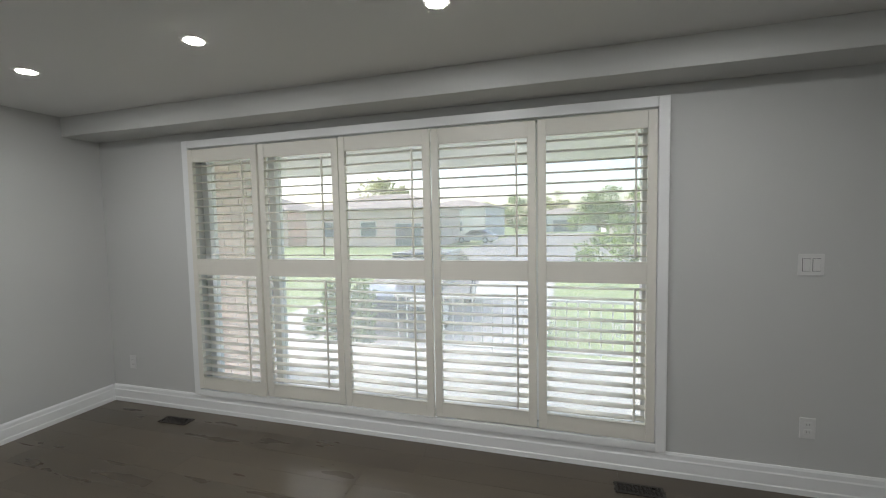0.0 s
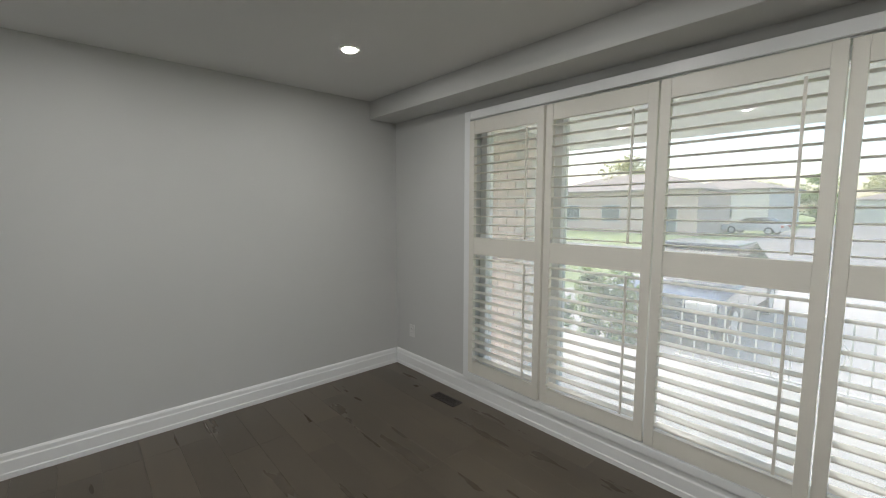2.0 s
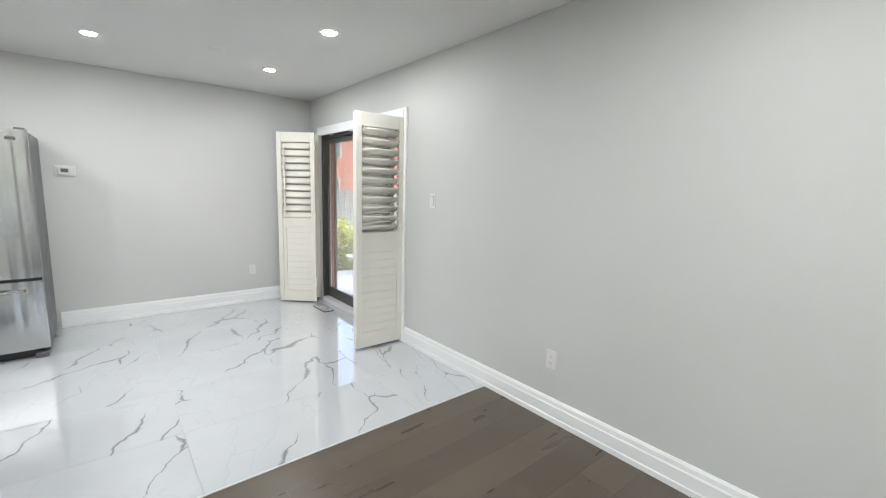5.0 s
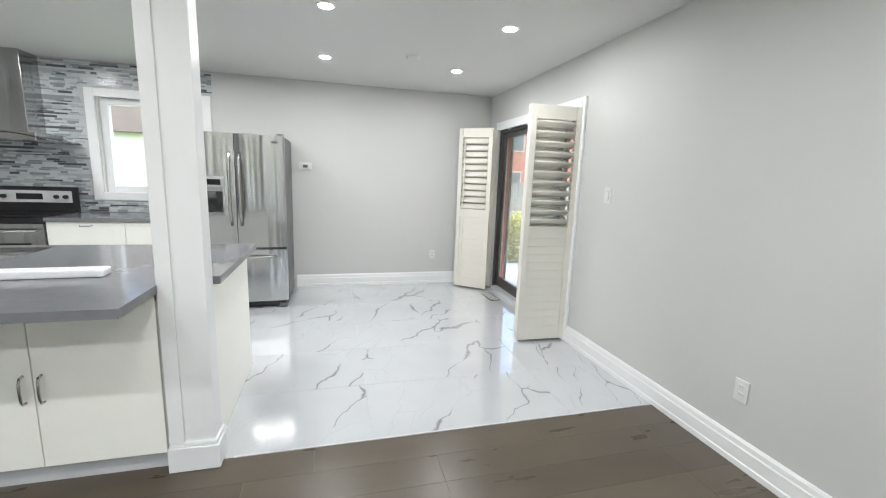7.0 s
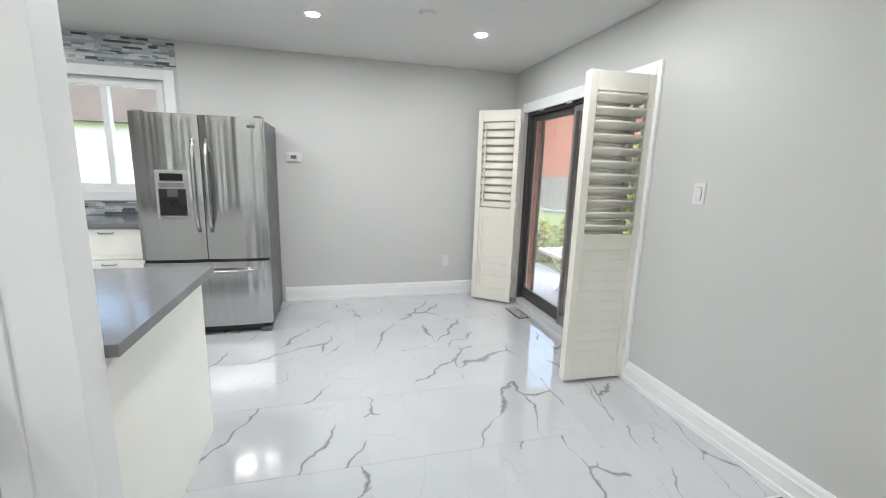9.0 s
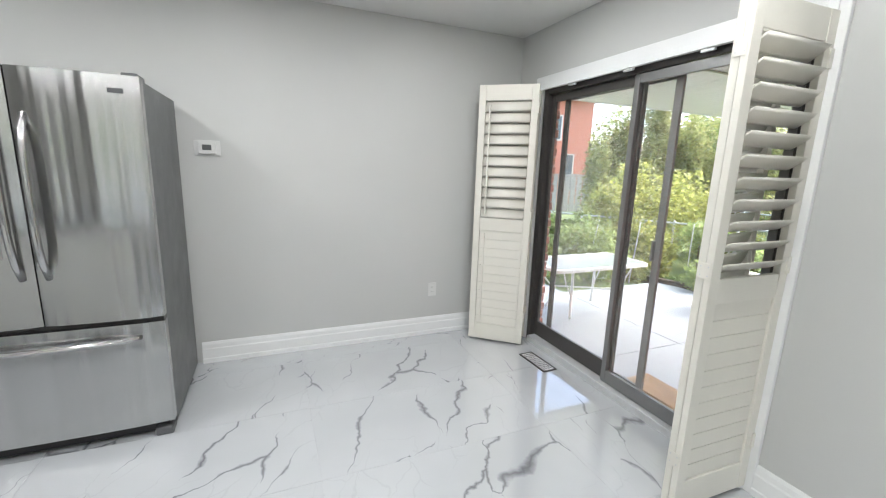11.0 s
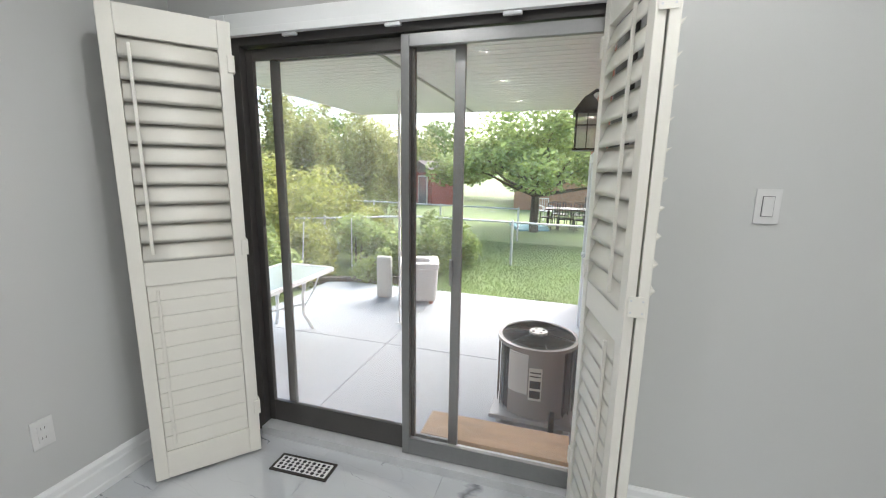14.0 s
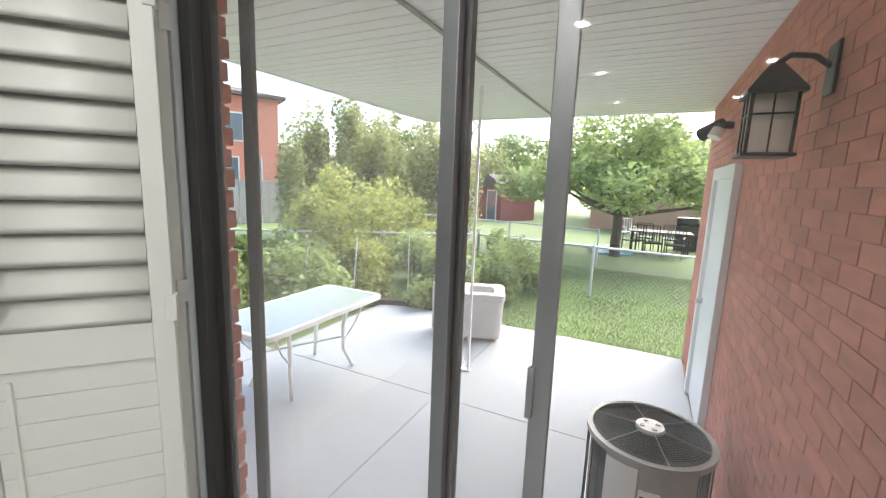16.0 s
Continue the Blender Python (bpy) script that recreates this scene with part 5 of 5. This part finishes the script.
bmesh.ops.solidify(bm, geom=bm.faces[:], thickness=0.09)
part("sheet", bm, M_BLUE, e)
bq = thing("barbecue", (-15.6, -4.1, LG), "black gas barbecue by the brick wall", "barbecue")
part("lid", box(B(), -0.25, -0.4, 0.85, 0.25, 0.4, 1.15, 0.1), M_BLACK, bq)
part("cart", box(B(), -0.25, -0.4, 0.0, 0.25, 0.4, 0.84, 0.02), M_BLACK, bq)

# grass blades on the near lawn
g = np.random.default_rng(8)
k = 45000
px, py = -4.6 - 5.5 * g.random(k) ** 1.3, -9.5 + 5.5 * g.random(k)
hh, an = 0.015 + 0.035 * g.random(k), g.random(k) * 6.28
dx, dy = 0.0045 * np.cos(an), 0.0045 * np.sin(an)
lx, ly = 0.02 * g.normal(size=k), 0.02 * g.normal(size=k)
z0 = np.full(k, LG)
cs = np.stack([np.stack([px - dx, py - dy, z0], 1), np.stack([px + dx, py + dy, z0], 1), np.stack([px + lx + dx * 0.3, py + ly + dy * 0.3, z0 + hh], 1), np.stack([px + lx - dx * 0.3, py + ly - dy * 0.3, z0 + hh], 1)], 1)
tagged(quads("grass", cs, M_BLADE), "short green grass and clover on the lawn", "grass", kind="stuff")

# ---- front porch and street ----
porch = structure("porch", box(B(), -1.0, 0.2, GZ - 0.1, 7.0, 2.55, -0.14, 0.01), M_PORCH, "pale concrete front porch", "porch")
structure("porch_soffit", box(B(), -1.0, 0.2, 2.25, 7.0, 2.6, 2.45), M_SOFFIT, "white soffit over the front porch", "soffit")
structure("wall_pier", box(B(), -0.2, 1.06, -0.14, 0.7, 1.5, 2.25), M_PALEMORTAR, "pale brick pillar on the front porch", "brick wall")
rl = thing("porch_railing", (0, 2.42, -0.14), "white wrought-iron porch railing with scrolls", "railing")
part("top_rail", box(B(), 1.7, -0.02, 0.7, 6.8, 0.02, 0.73, 0.004), M_WPAINT, rl)
part("bottom_rail", box(B(), 1.7, -0.012, 0.08, 6.8, 0.012, 0.1), M_WPAINT, rl)
for i in range(40):
    x = 1.75 + i * 0.128
    part("baluster", box(B(), x - 0.007, -0.007, 0.0 if i % 10 == 0 else 0.1, x + 0.007, 0.007, 0.7), M_WPAINT, rl)
    if i % 6 == 3:
        part("scroll", bent(B(), [(x + 0.064 + 0.05 * math.cos(a) * (1 - a / 14), 0, 0.4 + 0.13 * math.sin(a) * (1 - a / 14)) for a in [j * 0.7 for j in range(14)]], 0.006, 6), M_WPAINT, rl)
structure("driveway", box(B(), -2.6, 2.6, LG - 0.02, 3.6, 13.0, LG + 0.015), M_DRIVE, "grey concrete driveway", "driveway")
structure("road", box(B(), -90, 13.0, LG - 0.02, 90, 21.0, LG + 0.01), M_ASPHALT, "grey asphalt residential street", "road")
structure("road_branch", box(B(), -4.0, 21.0, LG - 0.02, 9.0, 74.0, LG + 0.01), M_ASPHALT, "grey side street running away from the house", "road")


def car(at, turn, paint, label):
    e = thing("car", at, label, "car", "", turn)
    bm = B()
    side = [(-2.2, 0.3), (2.2, 0.3), (2.25, 0.55), (2.15, 0.75), (1.2, 0.88), (-1.9, 0.92), (-2.2, 0.8), (-2.25, 0.5)]
    profile(bm, side, "x", -0.88, 0.88)
    bmesh.ops.bevel(bm, geom=bm.edges[:], offset=0.06, segments=2, affect="EDGES")
    part("body", bm, paint, e)
    bm = B()
    cabin = [(1.15, 0.88), (0.35, 1.38), (-1.0, 1.45), (-1.9, 0.92)]
    lo = [bm.verts.new((sx * 0.82, y, z)) for sx in (-1, 1) for y, z in (cabin[0], cabin[3])]
    hi = [bm.verts.new((sx * 0.66, y, z)) for sx in (-1, 1) for y, z in (cabin[1], cabin[2])]
    for f in ((lo[0], lo[2], hi[2], hi[0]), (lo[1], hi[1], hi[3], lo[3]), (lo[0], hi[0], hi[1], lo[1]), (lo[2], lo[3], hi[3], hi[2]), (hi[0], hi[2], hi[3], hi[1])):
        bm.faces.new(f)
    bmesh.ops.recalc_face_normals(bm, faces=bm.faces)
    part("windows", bm, M_DARKGLASS, e, "dark tinted glass")
    part("roof", box(B(), -0.67, -1.02, 1.39, 0.67, 0.38, 1.47, 0.03), paint, e)
    for y in (-1.35, 1.35):
        for x in (-0.8, 0.8):
            w = part("wheel", tube(B(), (x - 0.1, y, 0.32), (x + 0.1, y, 0.32), 0.32, seg=20), M_RUBBER, e)
            part("rim", tube(B(), (x - 0.105, y, 0.32), (x + 0.105, y, 0.32), 0.2, seg=14), M_GALV, w)
    for x in (-0.66, 0.66):
        part("headlight", box(B(), x - 0.2, 2.12, 0.6, x + 0.2, 2.24, 0.74, 0.03), M_WPAINT, e)
        part("tail_light", box(B(), x - 0.18, -2.26, 0.62, x + 0.18, -2.15, 0.8, 0.02), M_RED, e)
    return e


car((0.7, 6.6, LG + 0.015), 180, M_CARBLUE, "dark blue car parked in the driveway")
car((-5.2, 41.0, LG), 80, M_CARWHITE, "white car parked across the street")
# roofs and bungalow brick over the street carry the haze in their colour
house("neighbour_house", (-14.5, 34, LG), 0, 14, 9, 3.6, M_PALEBRICK, M_ROOFP, "tan brick bungalow across the street", [(-4, 1.0, 1.8, 1.4), (0, 1.0, 1.6, 1.4), (4.2, 0.1, 2.6, 2.1)], 1.8)
house("neighbour_house", (-13, 58, LG), -10, 12, 9, 4.4, M_FARWHITE, M_ROOFP, "pale house with a low roof down the street", [(-2.5, 1.0, 1.6, 1.4), (1.5, 1.0, 1.6, 1.4)], 1.5)
house("neighbour_house", (17, 45, LG), 15, 13, 9, 3.6, M_FARWHITE, M_ROOFP, "pale bungalow at the far side street", [(-4, 1.0, 1.8, 1.4), (1, 0.1, 2.6, 2.1)], 1.7)
house("neighbour_house", (-31, 35, LG), 0, 13, 9, 3.8, M_PALEBRICK, M_ROOFP, "brick bungalow across the street, paled as if in haze", [(-3, 1.0, 1.8, 1.4), (3, 1.0, 1.8, 1.4)], 1.8)
house("neighbour_house", (4.2, 84, LG), 0, 12, 9, 3.4, M_FARWHITE, M_ROOFP, "pale house with a wide garage at the end of the street", [(0, 0.1, 4.6, 2.3)], 1.6)
for i, (tx, ty, th_) in enumerate([(-24, 88, 13), (-15, 92, 12), (-6, 86, 11), (2, 95, 12.5), (11, 93, 11.5), (19, 88, 12)]):
    tree((tx, ty, LG), th_, 4.6, 0.8, 0.3, M_LEAFD if i % 2 else M_LEAF, "large green tree at the far end of the street", 3500, 0.26, 71 + 10 * i)
tree((8.5, 46, LG), 7, 3.6, 1.6, 0.22, M_LEAF, "street tree before the far houses", 6000, 0.18, 79)
tree((14, 34, LG), 8, 4, 2.2, 0.25, M_LEAF, "street tree beside the side road", 6000, 0.18, 73)
tree((21, 30, LG), 8, 4.5, 2.2, 0.25, M_LEAF, "street tree beside the side road", 6000, 0.18, 74)
tree((-16, 42, LG), 9, 5, 2.5, 0.25, M_LEAFD, "large tree behind the bungalow", 6000, 0.22, 75)
tree((5.2, 5.4, LG), 3.4, 1.1, 1.2, 0.05, M_LEAF, "slim young tree by the front porch", 1500, 0.07, 76, clumps=14)
bush((0.3, 3.4, LG), (0.6, 0.5), 1.45, M_LEAF, "leafy shrub before the porch railing", 2500, 0.06, 77)

# ---- pieces: floor planks, tiles, bricks ----
plank_meshes = []
for ln in (1.2, 0.9, 0.6, 0.3):
    plank_meshes.append((ln, mesh_of("plank", box(B(), 0, 0, -0.006, ln - 0.0006, 0.189, 0.0, 0.0007), M_OAK)))
g = random.Random(3)
for r in range(20):
    y = -3.785 + r * 0.18975
    x = 0.0
    first = True
    while x < XE - 0.05:
        ln, me = plank_meshes[g.randrange(1, 4) if first else (0 if g.random() < 0.8 else 1)]
        first = False
        sx = min(ln, XE - x) / ln
        shared("plank", me, floor, (x, y + 0.0004, 0), 0, (sx, 1, 1))
        x += ln
tile_me = mesh_of("tile", box(B(), 0.0005, 0.0005, -0.006, 1.1995, 0.5995, 0.0, 0.0006), M_MARBLE)
for i in range(6):
    for j in range(6):
        x0, y1 = max(0.0, i * 1.2 - 0.6), -3.785 - j * 0.6
        sx, sy = min(0.6 if i == 0 else 1.2, XE - x0) / 1.2, min(0.6, y1 - YB) / 0.6
        if sx > 0.02 and sy > 0.02:
            shared("tile", tile_me, tile_floor, (x0, y1 - 0.6 * sy, 0), 0, (sx, sy, 1))
structure("transition_strip", box(B(), 0.02, -3.79, 0.0, 2.48, -3.78, 0.004), M_SILL, "thin strip between the wood and tile floors", "trim")

wing = bpy.data.objects["wall_wing"]
brick_me = mesh_of("brick", box(B(), 0, -0.006, 0, 0.207, 0.0, 0.0705, 0.0015), M_BRICK)
made, joined = 0, B()
rows_b = [(r, c) for r in range(39) for c in range(22)]
rest = []
for r, c in rows_b:
    x = -0.335 - c * 0.216 + (0.108 if r % 2 else 0.0)
    z = GZ + 0.005 + r * 0.0735
    if x < -4.85 or (x + 0.206 > -3.79 and x < -2.69 and z < 1.63) or x + 0.206 > -0.12:
        continue
    if x > -2.6 and z > 0.3 and made < 290:
        shared("brick", brick_me, wing, (x, -4.85, z))
        made += 1
    else:
        rest.append((x, z))
vs, fs = [], []
for x, z in rest:
    i = len(vs)
    ya, yb = -4.856, -4.85
    vs += [(x, yb, z), (x + 0.206, yb, z), (x + 0.206, yb, z + 0.0705), (x, yb, z + 0.0705), (x + 0.002, ya, z + 0.002), (x + 0.204, ya, z + 0.002), (x + 0.204, ya, z + 0.069), (x + 0.002, ya, z + 0.069)]
    fs += [(i + 4, i + 5, i + 6, i + 7), (i, i + 1, i + 5, i + 4), (i + 1, i + 2, i + 6, i + 5), (i + 2, i + 3, i + 7, i + 6), (i + 3, i, i + 4, i + 7)]
me = bpy.data.meshes.new("far_bricks")
me.from_pydata(vs, [], fs)
me.materials.append(M_BRICKJ)
ob = new("far_bricks", me)
ob.parent, ob["kind"] = wing, "stuff"
outer = bpy.data.objects["wall_outer"]
end_me = mesh_of("brick", box(B(), -0.235, 0, 0, -0.125, 0.04, 0.062, 0.004), M_BRICK)
for r in range(39):
    shared("brick", end_me, outer, (0, -6.795 - (0.012 if r % 2 else 0), GZ + 0.005 + r * 0.0735))
pier = bpy.data.objects["wall_pier"]
pale_me = mesh_of("brick", box(B(), 0, -0.014, 0, 0.206, 0.0, 0.062, 0.003), M_PALEBRICK)
pale_end = mesh_of("brick", box(B(), 0.0, 0, 0, 0.014, 0.095, 0.062, 0.003), M_PALEBRICK)
for r in range(32):
    z = -0.135 + r * 0.0735
    for c in range(3):
        x = 0.494 - c * 0.216 - (0.108 if r % 2 else 0.0)
        shared("brick", pale_me, pier, (max(x, -0.2), 1.06, z))
    for c in range(2):
        shared("brick", pale_end, pier, (0.7, 1.06 + 0.21 * c + (0.03 if r % 2 else 0), z))
